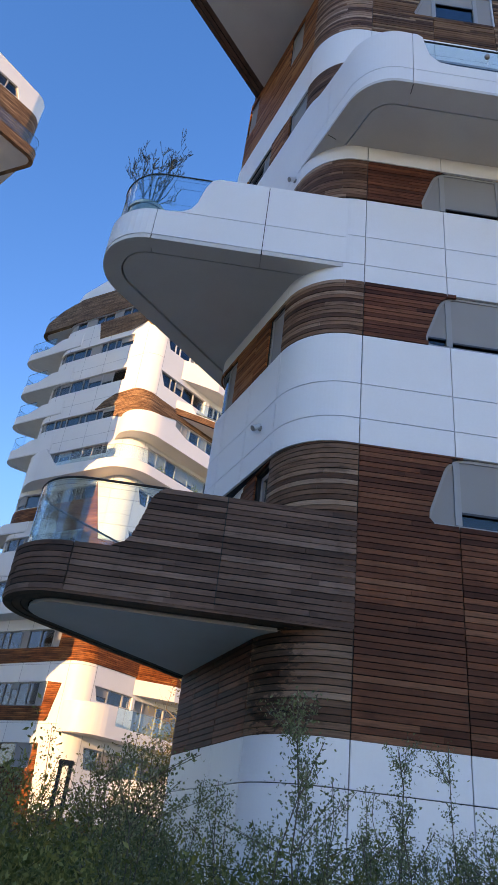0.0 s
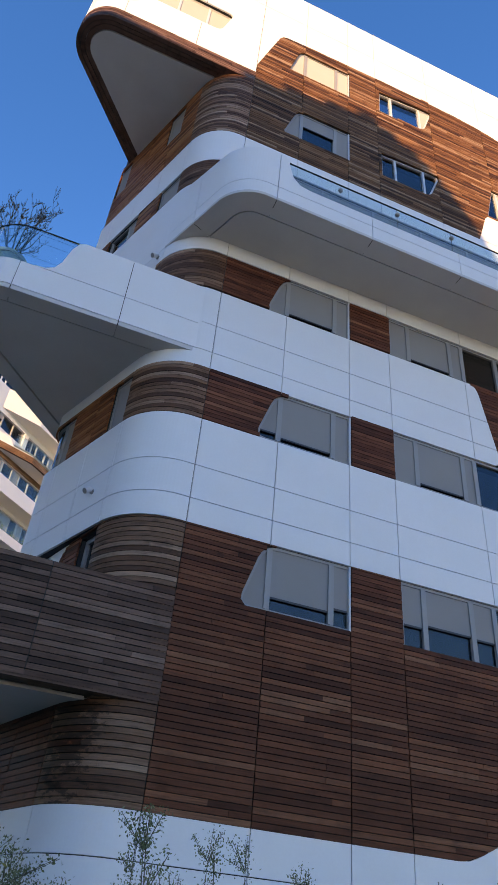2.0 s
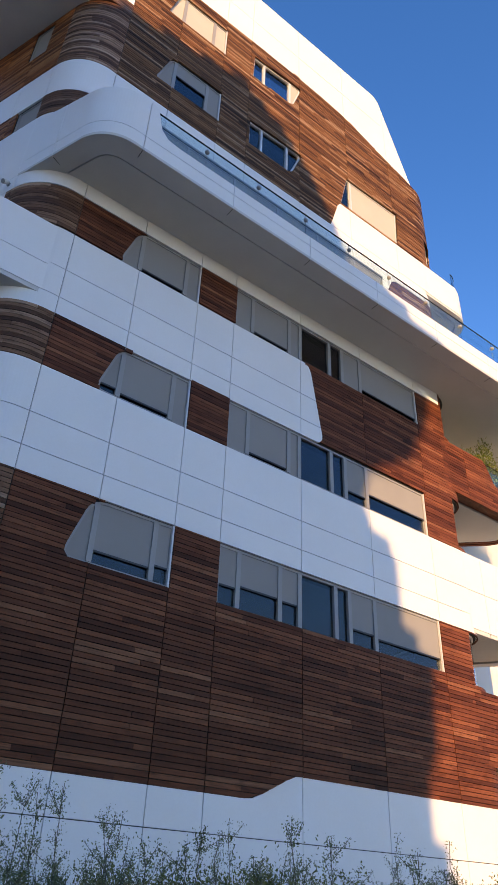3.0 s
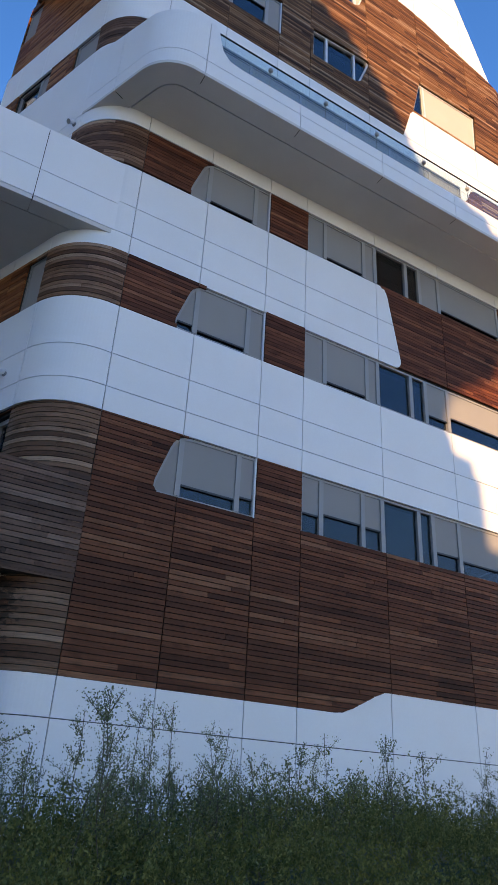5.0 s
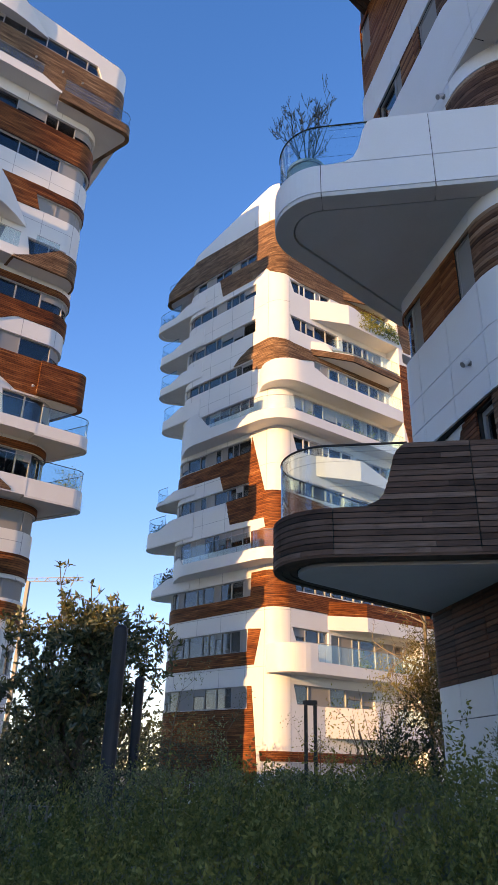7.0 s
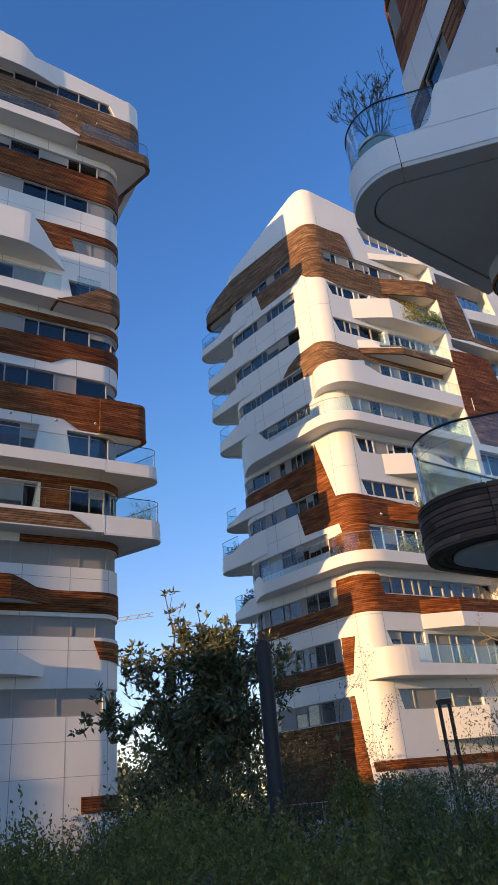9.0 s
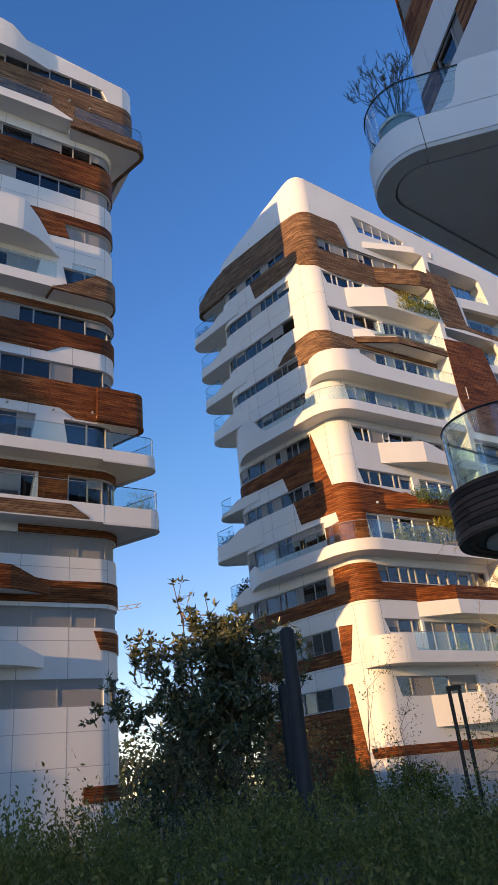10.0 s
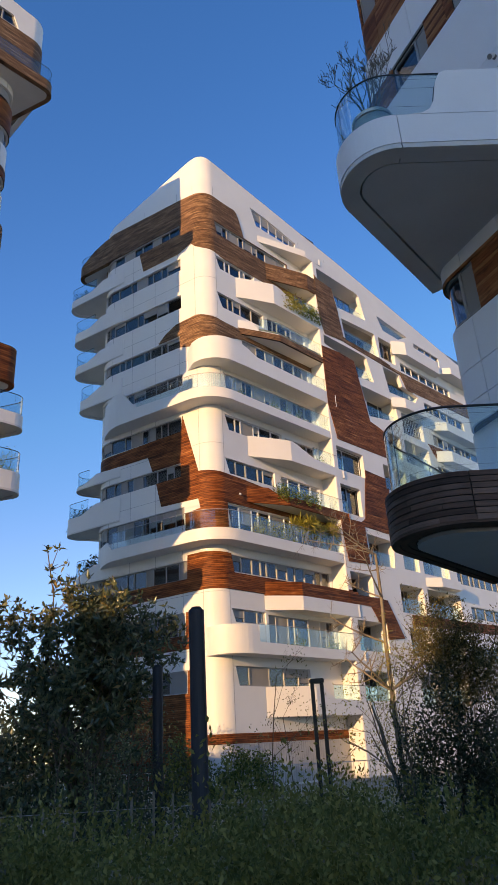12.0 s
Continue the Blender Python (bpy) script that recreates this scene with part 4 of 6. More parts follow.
far_wood = [
    [(-12.0, 36.5), (-6.7, 36.5), (-6.3, 34.8), (-3.1, 34.79), (-1.9, 35.2), (-1.5, 34.75), (-1.0, 34.5), (-0.5, 34.43), (0.8, 34.15), (2.7, 34.1), (9.85, 33.9), (9.85, 36.1), (7.8, 36.1), (7.8, 37.2), (3.0, 37.2), (2.6, 38.6), (2.35, 39.2), (2.1, 39.36), (1.0, 39.35), (-0.6, 39.45), (-1.6, 39.5), (-2.6, 39.6), (-12.0, 39.9)],
    [(-4.9, 27.9), (-4.2, 28.5), (-3.3, 28.9), (-1.6, 29.0), (-0.6, 28.8), (0.4, 28.7), (9.85, 28.6), (9.85, 28.0), (2.0, 27.9), (-0.1, 27.3), (-1.6, 26.6), (-3.0, 26.98), (-3.0, 27.9)],
    [(-10.6, 19.74), (-5.8, 19.69), (-5.1, 17.67), (-4.7, 16.06), (-1.8, 15.95), (-1.65, 15.3), (-2.8, 15.2), (-2.8, 14.0), (0.1, 14.0), (0.1, 15.65), (9.85, 15.75), (9.85, 16.9), (4.4, 17.2), (1.5, 17.45), (0, 17.52), (-1.75, 17.7), (-2.9, 21.78), (-3.0, 20.75), (-10.6, 20.65)],
    [(-10.6, 10.3), (-1.7, 10.42), (-0.1, 10.4), (9.85, 10.4), (9.85, 11.3), (4.6, 11.4), (0.4, 11.4), (0.2, 12.5), (-1.6, 12.6), (-2.7, 12.6), (-2.75, 11.2), (-10.6, 11.2)],
    [(-10.6, 7.2), (-2.4, 7.24), (-1.9, 9.2), (-2.9, 9.3), (-2.95, 8.0), (-10.6, 8.0)],
    [(-10.6, 0.2), (-1.9, 0.2), (-2.1, 2.2), (-2.55, 6.1), (-2.85, 6.1), (-2.85, 4.9), (-10.6, 4.9)],
    [(-1.8, 2.22), (9.85, 2.22), (9.85, 2.72), (-1.9, 2.72)],
]
roof_left = [(-0.8, 43.05), (-1.3, 43.02), (-2.0, 42.9), (-4.1, 42.25), (-6.3, 41.55), (-9.3, 40.6), (-11.0, 39.95), (FAR.s0, 39.9)]
far_walls = clad(far, FAR, 0, 38.4, far_wood[1:], opens, levels=[h + 0.6 for h in heads[:-1]])
CROWN = Path([(*MIDDLE, 0), (*BACK_L, 1.0), (*on_left(-11.2), 2.0), (*FP, 1.2), (*on_right(48), 0.5), (*BACK_R, 0), (*(MIDDLE + (BACK_R - BACK_L).normalized() * 0.05), 0)], tuple(FA), 0.0, 24)
ATTIC = [(4.55, 39.3), (9.0, 39.35), (9.3, 40.1), (5.6, 40.7), (4.0, 40.8)]
glaze(CROWN, ATTIC, [5.2, 6.1, 7.0, 7.8, 8.5], far, depth=0.12, bar=0.06, blinds=[(0, 39.9), (1, 39.8), (2, 39.75), (3, 39.7), (4, 39.7), (5, 39.65)], frame_mat=alu_white)
far_walls += clad(far, CROWN, 38.4, 43.05, [halfz(far_wood[0], 1, 38.4)], [ATTIC], top=[(CROWN.s1, 38.41), (32.0, 38.42), (15.2, 40.97), (0.0, 42.85)] + roof_left, name="crown_wall")
for low in (halfz(far_wood[0], -1, 38.4),):
    k = Skin()
    cover(FAR, [low], opens, 0.0, 0.05, k, tallest=0.4)
    k.done("timber_cladding", worn_far, far_walls[10])
plinth = Skin()
for k in range(55):
    cover(FAR, [rect(-0.4 + 0.19 * k, -0.4 + 0.19 * k + 0.17, 0.1, 2.2)], [], 0.0, 0.04, plinth)
tagged(plinth.done("plinth_slats", concrete, far_walls[0], "grey upright slats along the foot of the wall"), kind="stuff")
panel_joints(far, FAR, [-9.2, -7.3, -5.2, -3.1, -1.64, 0.0], [h + 0.95 for h in heads[:-1]], opens + far_wood, 0.3, 38.3)
panel_joints(far, CROWN, [-6.3, -3.1, -1.64, 0.0, 9.6, 13.0], [], [ATTIC, rect(-12, 2.4, 38, 39.6)], 38.5, 40.4)

# the long wing beyond the balconies, flush with their fronts, with balconies let into it
WING = Path([(*on_right(9.62, -1.0), 0), (*on_right(9.62, 1.2), 0.12), (*on_right(48, 1.2), 0.5), (*BACK_R, 0), (*(BACK_R - RV * 4), 0)], on_right(20, 1.2), 20.0, 6)
W0, W9 = WING.s0, WING.s1
wing_opens = []


def recess(poly, deep=1.5, rail_top=None, glass_wall=True):
    """A balcony let into the wing: the opening, its inner walls, windows at the back and a low sheet of glass in front."""
    a, b = min(p[0] for p in poly), max(p[0] for p in poly)
    z0, z1 = min(p[1] for p in poly), max(p[1] for p in poly)
    wing_opens.append(poly)
    loggia(far, WING, a, b, z0, z1, deep)
    if glass_wall:
        strip_window(far, WING, a + 0.02, b - 0.02, z0, z1, 1.3, 0.0, rng, depth=deep - 0.05, shaded=0.1)
    if rail_top:
        g = Skin()
        cover(WING, [halfz(poly, -1, rail_top)], [], -0.2, -0.185, g, back=True)
        ob = g.done("glass_panel", rail_glass, far)
        ob.visible_shadow = False


recess([(10.1, 37.37), (15.4, 37.36), (15.75, 37.2), (16.3, 35.0), (12.45, 34.6), (11.8, 36.2), (10.1, 36.25)], rail_top=35.6)
recess([(12.75, 33.7), (17.35, 34.05), (17.7, 31.85), (13.0, 31.75)], rail_top=32.9)
recess([(10.1, 31.06), (15.3, 31.1), (15.65, 31.0), (16.3, 28.95), (14.1, 28.7), (13.7, 30.05), (11.1, 30.15), (10.1, 30.25)], rail_top=29.8)
recess([(17.95, 31.1), (20.4, 31.1), (20.7, 30.1), (23.1, 29.8), (22.5, 29.05), (18.5, 28.8)], rail_top=29.7)
recess([(14.35, 28.05), (19.0, 28.12), (19.25, 26.2), (15.0, 25.5)], rail_top=26.6)
recess([(12.6, 15.5), (15.9, 15.4), (15.6, 13.4), (12.8, 13.3)], rail_top=14.4)
recess(rect(10.1, 12.6, 10.95, 12.5))
recess(rect(10.3, 13.6, 7.35, 9.3), rail_top=8.3)
recess(rect(10.3, 13.6, 4.3, 6.1), rail_top=5.2)
for k, h in enumerate(heads[:7]):
    shift = 0.5 * (k % 3)
    recess(rect(16.9 - shift, 19.0, h - 2.1, h - 0.05), rail_top=h - 1.0)
    recess(rect(19.6, 23.4 + shift, h - 2.1, h - 0.05), rail_top=h - 1.0)
for z0, z1, a, b in ((32.0, 34.05, 17.95, 20.2), (19.85, 21.7, 10.1, 13.3), (16.65, 18.75, 10.1, 12.4), (34.55, 35.75, 23.9, 28.3), (31.75, 32.55, 20.95, 29.3), (25.4, 27.3, 19.8, 23.0), (28.7, 29.6, 24, 31), (25.6, 26.6, 24.6, 33), (22.6, 23.6, 24.6, 33), (19.5, 20.5, 24.6, 33), (16.4, 17.4, 24.6, 33), (13.3, 14.3, 24.6, 33), (10.6, 11.6, 26, 33), (7.2, 8.4, 24.6, 33)):
    wing_opens.append(strip_window(far, WING, a, b, z0, z1, 1.25 if a > 20 else 1.6, 0.0, rng, depth=0.12 if a > 20 else 0.45, shaded=0.15 if a > 20 else 0.0))
wing_opens.append([(18.2, 36.3), (22.9, 35.97), (21.3, 35.09), (18.9, 35.05)])
loggia(far, WING, 18.2, 22.9, 35.05, 36.3, 1.3)
g = Skin().add(WING, [(18.3, 36.1), (18.95, 35.07), (21.25, 35.1), (22.6, 35.9)], -0.2, -0.185, True).done("glass_panel", rail_glass, far)
g.visible_shadow = False
wing_wood = [
    [(9.7, 36.5), (10.05, 36.22), (11.8, 36.15), (12.3, 34.3), (12.7, 31.9), (12.72, 31.45), (10.3, 31.2), (9.9, 32.1), (9.7, 34.5)],
    [(12.7, 31.85), (17.7, 31.75), (19.2, 31.6), (19.1, 31.2), (12.7, 31.4)],
    [(18.0, 31.5), (21.0, 31.5), (28.6, 31.7), (33.5, 31.9), (33.5, 30.5), (28.1, 30.3), (21.4, 29.95), (20.6, 31.2), (18.0, 31.2)],
    [(9.7, 29.9), (11.9, 30.1), (13.7, 30.0), (14.3, 27.7), (14.9, 25.0), (17.4, 24.5), (17.0, 22.3), (10.4, 22.25), (9.7, 24.9)],
    [(13.35, 20.5), (16.4, 20.4), (15.5, 15.9), (12.4, 15.97), (12.5, 13.25), (10.1, 13.15), (9.75, 15.2), (9.7, 16.2), (12.1, 16.25), (12.6, 16.6)],
    [(9.7, 11.2), (14.0, 10.9), (15.6, 8.4), (13.65, 8.2), (12.0, 10.3), (9.7, 10.35)],
    [(17.0, 10.15), (34.0, 10.45), (34.0, 9.6), (17.0, 9.4)], [(23.5, 25.4), (36, 25.5), (36, 24.6), (24.5, 24.3)], [(21, 19.2), (36, 19.0), (36, 18.0), (24.0, 17.7)],
]
levels = [h + 0.6 for h in heads[:-1]]
far_walls += clad(far, WING, 0, 38.4, wing_wood, wing_opens, levels=levels, top=[(W9, 34.6), (48, 34.6), (33.3, 36.36), (21.6, 37.99), (18.8, 38.38), (W0, 38.4)])
END = 9.58
for z0, prof, mat, gtop, glass, s0, lead, out, straight in (
    (37.8, [(3.9, 38.4), (END, 38.4)], white_far, None, None, 4.6, 3.3, 1.2, True),
    (34.6, [(5.0, 36.05), (END, 36.05)], worn_far, None, None, 5.1, 2.7, 1.2, True),
    (31.4, [(1.7, 33.1), (4.6, 33.1), (5.2, 32.9), (6.2, 32.25), (END, 32.2)], white_far, 33.2, (6.2, END), 1.9, 2.2, 1.2, True),
    (28.85, [(1.9, 29.5), (2.8, 29.5), (3.2, 28.9), (END, 28.9)], white_far, 29.95, (3.2, END), 1.9, 2.4, 1.14, True),
    (28.35, [(1.9, 28.85), (END, 28.85)], worn_far, None, None, 1.9, 2.5, 1.2, True),
    (24.95, [(-2.4, 26.4), (-1.0, 26.6), (0.6, 26.6), (1.2, 26.45), (2.1, 26.05), (END, 25.9)], white_far, 26.85, (2.1, END), -2.4, 2.6, 1.2, False),
    (22.1, [(-9.9, 24.4), (-7.2, 24.5), (-6.3, 23.4), (-5.9, 22.95), (-2, 22.8), (END, 22.65)], white_far, 23.75, (-5.9, END), -9.9, 2.6, 1.15, False),
    (19.2, [(2.1, 20.65), (4.7, 20.65), (5.2, 20.5), (6.6, 19.95), (END, 19.8)], white_far, 20.8, (6.6, END), 2.2, 2.3, 1.2, True),
    (16.0, [(1.7, 17.05), (3.0, 17.05), (3.5, 16.6), (END, 16.6)], wood_far, 17.5, (3.5, END), 1.7, 2.4, 1.2, True),
    (12.96, [(-9.9, 14.3), (-8.4, 14.3), (-7.8, 13.7), (END, 13.6)], white_far, 14.75, (-7.8, END), -9.9, 2.6, 1.15, False),
    (10.3, [(2.8, 11.15), (END, 11.1)], wood_far, None, None, 2.85, 1.6, 1.2, True),
    (9.45, [(2.8, 10.3), (END, 10.3)], white_far, None, None, 2.85, 1.6, 1.21, True),
    (6.7, [(-1.5, 8.25), (0.4, 8.25), (0.7, 8.0), (0.95, 7.35), (END, 7.25)], white_far, 8.35, (0.95, END), -1.5, 1.9, 1.2, False),
    (3.48, [(2.4, 5.1), (5.4, 5.1), (6.4, 4.4), (END, 4.3)], white_far, 5.2, (6.4, END), 2.5, 2.4, 1.2, True),
):
    deck(far, FAR, s0, END, out, z0, prof, mat, gtop, glass, lead=lead, tail=0.02, straight=straight)
# balcony fronts standing out of the wing
for s0, s1, z0, z1, out in ((19.9, 27.0, 33.1, 34.4, 0.7), (27.0, 34.0, 33.55, 34.2, 1.1), (18.6, 23.2, 27.5, 28.4, 0.6), (24.6, 33.0, 27.0, 27.8, 0.9), (24.6, 33, 24.0, 25.0, 0.9), (24.6, 33, 20.9, 21.9, 0.9), (19.6, 24.0, 12.5, 13.2, 0.7)):
    deck(far, WING, s0, s1, out, z0, [(s0, z1), (s1, z1)], white_far, lead=1.2, tail=0.3, straight=True)
# pointed balconies past the short side's end
for z0, top, tip, kind in ((34.75, 35.9, 15.0, "white"), (31.35, 32.6, 14.2, "white"), (28.45, 29.6, 13.9, "white"), (25.25, 26.5, 13.0, "white"), (19.05, 19.75, 12.9, "white"), (16.0, 17.6, 13.9, "white"), (12.4, 13.4, 12.6, "white")):
    prow_balcony(far, on_left(-8.2, 0.03), LV, IN, tip + 0.35 - 8.2, (2.8, 4.6), 0.8, z0, [(0, top), (2.2, top), (3.6, top - 0.55), (20, top - 0.6)], kind, glass=3.0, glass_top=top + 0.5, far=True, level=0.3)
prow_balcony(far, on_left(-8.2, 0.055), LV, IN, 5.9, (2.8, 4.6), 0.8, 37.34, [(0, 39.72), (2.0, 39.6), (3.2, 39.2), (4.6, 38.3), (20, 38.1)], "wood", glass=3.4, glass_top=39.0, far=True, level=0.3)
sheet("roof", outline(FAR, FAR.s0, FAR.s1, -0.4), 39.3, 39.6, concrete, far)
sheet("wing_roof", [on_right(10.0, 0.8), on_right(47.5, 0.8), tuple(BACK_R), on_right(10.0, -12)], 34.0, 34.2, concrete, far)
sheet("ledge", [on_right(9.7, 1.1), on_right(22.0, 1.1), on_right(22.0, -0.3), on_right(9.7, -0.3)], 37.7, 37.9, concrete, far)
for h in heads:
    sheet("storey_slab", outline(FAR, FAR.s0, FAR.s1, -0.4), h + 0.3, h + 0.6, inside, far)
    if h < 33:
        sheet("storey_slab", [on_right(10.0, -0.5), on_right(47.5, -0.5), on_right(47.5, -11), on_right(10.0, -11)], h + 0.3, h + 0.6, inside, far)
bm = bmesh.new()
m = Matrix.Translation((*on_right(11.0, -0.6), 0)) @ Matrix.Rotation(math.atan2(RV.y, RV.x), 4, "Z")
box_bm(bm, -0.9, 0.9, -0.5, 0.5, 39.6, 41.75, m)
part("roof_hatch", bm, dark_alu, far)

# plan of the tower beside it, its length measured back from its visible corner
TC, TR = Vector((-18.14, 32.17)), turned(44.5)
TLV = Vector((-TR.y, TR.x))


def tower_plan(r, l):
    return tuple(TC + TR * (r + 14.25) + TLV * l)


tower = thing("apartment_building", "tall white apartment tower with hardwood bands and glass railed balconies", "building")
TOWER = Path([(*tower_plan(-26, 14), 0), (*tower_plan(-42, 14), 1.0), (*tower_plan(-42, 0), 1.0), (*tower_plan(-14.25, 0), 1.2), (*tower_plan(-14.25, 14), 1.0), (*tower_plan(-25.95, 14), 0)], tower_plan(-20, 0), -20.0, 20)
opens = []
for z0, z1, a, b, lean in ((35.98, 37.02, -34, -13.4, 0), (32.95, 34.03, -34, -13.4, 0), (29.75, 30.75, -17.4, -13.6, 0.3), (26.4, 27.75, -34, -18.6, -0.25), (26.3, 27.7, -17.4, -15.2, 0.3), (23.55, 24.6, -34, -13.4, 0), (20.47, 21.57, -34, -13.4, 0), (16.9, 18.45, -34, -18.5, -0.2), (16.9, 18.4, -17.2, -13.5, 0.25), (14.0, 15.42, -34, -18.4, -0.2), (14.0, 15.45, -16.9, -13.6, 0), (11.5, 12.5, -34, -13.4, 0), (8.4, 9.27, -34, -13.4, 0)):
    opens.append(strip_window(tower, TOWER, a, b, z0, z1, 1.35, lean, rng, shaded=1.0 if z0 < 13 or 29 < z0 < 31 else 0.4, rims=(0,), wide=0.07, full=1.0 if z0 < 13 else 0.5))
W2T = rect(-34, -15.25, 5.2, 6.3)
glaze(TOWER, W2T, [-31, -28, -25, -22, -19, -17.2], tower, depth=0.1, blinds=[(i, 5.0) for i in range(7)], blind_mat=blind_cloth)
W2S = rect(-15.1, -13.6, 5.2, 6.3)
glaze(TOWER, W2S, [-14.4], tower, depth=0.1)
opens += [W2T, W2S]
T_A, T_B = TOWER.s0, TOWER.s1
tower_wood = [rect(-34, T_B, 34.03, 35.98), [(-20.0, 31.3), (-17.2, 31.4), (T_B, 31.15), (T_B, 30.75), (-17.4, 30.75), (-17.0, 29.75), (-18.4, 29.67)], rect(-34, T_B, 24.6, 25.0),
              [(-34, 22.06), (-18.1, 22.09), (-17.4, 22.5), (-17.1, 22.6), (T_B, 22.56), (T_B, 23.55), (-34, 23.55)], [(-34, 18.95), (-17.4, 18.98), (-16.6, 18.5), (T_B, 18.45), (T_B, 20.47), (-34, 20.47)],
              rect(-34, T_B, 15.45, 15.85), rect(-18.3, -16.95, 13.9, 15.45), rect(-19.1, T_B, 12.5, 12.85), [(-34, 10.9), (-19.8, 10.73), (-17.6, 10.4), (T_B, 10.61), (T_B, 9.55), (-34, 9.4)],
              [(-15.7, 8.27), (-13.9, 8.2), (-13.9, 7.36), (-15.4, 7.48)], rect(-16.1, T_B, 1.6, 2.2)]
clad(tower, TOWER, 0, 38.0, tower_wood, opens, levels=[7.1, 10.4, 13.0, 15.9, 18.45, 21.8, 25.0, 28.2, 31.5, 34.03], bleached=36.0)
panel_joints(tower, TOWER, [-25, -22.5, -20.9, -18.9, -16.8, -15.0], [2.95, 4.25, 7.85, 11.0, 28.9, 32.0, 25.9], opens + tower_wood, 0.2, 37.8)
# its top storey stands out past the corner
PEAK = Path([(*tower_plan(-26, 14), 0), (*tower_plan(-42, 14), 1.0), (*tower_plan(-42, 0), 1.0), (*tower_plan(-12.85, 0), 1.0), (*tower_plan(-12.85, 13), 1.0), (*tower_plan(-25.95, 14), 0)], tower_plan(-20, 0), -20.0, 16)
PW = [(-34, 42.05), (-14.75, 42.15), (-15.15, 43.05), (-34, 43.3)]
glaze(PEAK, PW, [-32 + 1.35 * i for i in range(13)], tower, depth=0.12, bar=0.06, wide=0.07, blinds=[(3, 42.5), (8, 42.6)])
clad(tower, PEAK, 38.0, 46.8, [rect(-34, PEAK.s1, 39.2, 42.05)], [PW], name="crown_wall", top=[(PEAK.s1, 44.0), (-13.2, 44.0), (-13.9, 44.07), (-34, 46.8), (PEAK.s0, 46.8)])
deck(tower, TOWER, -34, -17.3, 1.05, 37.85, [(-34, 38.5), (-18.6, 38.5), (-17.3, 37.95)], white_far, 39.3, (-33, -18.4), tail=0.05)
deck(tower, TOWER, -34, -17.0, 0.95, 25.4, [(-34, 26.02), (-18.0, 26.0), (-17.0, 25.5)], white_far, 27.0, (-33, -18), tail=0.05)
deck(tower, TOWER, -18.3, -14.5, 1.0, 25.3, [(-18.3, 25.35), (-17.2, 25.9), (-15.9, 26.8), (-14.5, 26.6)], worn_far, 27.2, (-17.6, -15.6), lead=0.1, tail=0.9)
deck(tower, PEAK, -34, -18.5, 0.5, 42.9, [(-34, 47.5), (-21.0, 45.1), (-18.5, 43.0)], white_far, lead=1.0, tail=3.0)
deck(tower, TOWER, -34, -17.6, 1.4, 28.2, [(-34, 30.3), (-19.9, 30.3), (-18.4, 29.0), (-17.6, 28.3)], white_far, lead=1.0, tail=2.6)
deck(tower, TOWER, -34, -15.55, 1.0, 16.03, [(-34, 16.65), (-15.55, 16.6)], white_far, 17.55, (-33, -15.6), tail=0.02)
deck(tower, TOWER, -34, -15.55, 1.0, 12.9, [(-34, 13.85), (-15.55, 13.75)], white_far, 14.75, (-33, -15.6), tail=0.02)
deck(tower, TOWER, -34, -17.6, 0.9, 9.75, [(-34, 10.9), (-19.5, 10.75), (-17.6, 10.1)], wood_far, tail=2.2)
deck(tower, TOWER, -34, -17.8, 0.9, 6.75, [(-34, 8.3), (-19.0, 7.6), (-17.8, 7.2)], white_far, tail=2.2)
for z0, top, tip, kind, gl, back, out in ((37.55, 38.3, 2.1, "wood", 39.3, 17.4, -1.0), (18.5, 20.4, 1.85, "wood", None, 15.6, -0.3), (16.03, 16.6, 2.15, "white", 17.55, 15.6, -1.0), (12.9, 13.75, 2.25, "white", 14.75, 15.6, -1.0)):
    prow_balcony(tower, tower_plan(-back, out), TR, TLV, tip + back - 14.5, (back - 15.0, 7.5 if z0 > 30 else 5.2), 0.6, z0, [(0, top), (20, top - 0.02)], kind, glass=0.2 if gl else None, glass_top=gl or 0, far=True, level=0.25)
deck(tower, TOWER, -34, -16.2, 1.03, 12.97, [(-34, 13.55), (-17.1, 13.6), (-16.2, 13.0)], worn_far, tail=0.05)
sheet("roof", outline(PEAK, PEAK.s0, PEAK.s1, -0.4), 43.4, 43.7, concrete, tower)
for z in (3, 7.1, 10.5, 13.2, 16.3, 19.2, 22.4, 25.4, 28.4, 31.6, 35, 38.6):
    sheet("storey_slab", outline(TOWER, T_A, T_B, -0.4), z, z + 0.25, inside, tower)

for path, u, z, out in ((TOWER, -19.9, 18.75, 0.06), (TOWER, -17.75, 18.75, 0.06), (TOWER, -15.9, 18.75, 0.38), (PEAK, -19.0, 40.7, 0.06), (PEAK, -17.3, 40.7, 0.06), (PEAK, -16.0, 40.7, 0.06), (FAR, 1.1, 16.35, 0.06)):
    q, w = path.at(u, out), path.at(u, out + 1.0)
    wall_lamp((*q, z), w - q)

# an unseen building behind the camera, cut to lay its shade over the near one
shade_block = thing("apartment_building", "unseen plain white building, its ends cut to throw the shade on the near one", "building")
C2, EV, BV = Vector((-18.39, -13.86)), Vector((0.8192, -0.5736)), Vector((-0.5736, -0.8192))


def slab_block(name, a0, a1, z0, z1, mat, deep=12.0):
    q = [C2 + EV * a0, C2 + EV * a1, C2 + EV * (a1 - 0.8) + BV * deep, C2 + EV * a0 + BV * deep]
    return sheet(name, q, z0, z1, mat, shade_block)


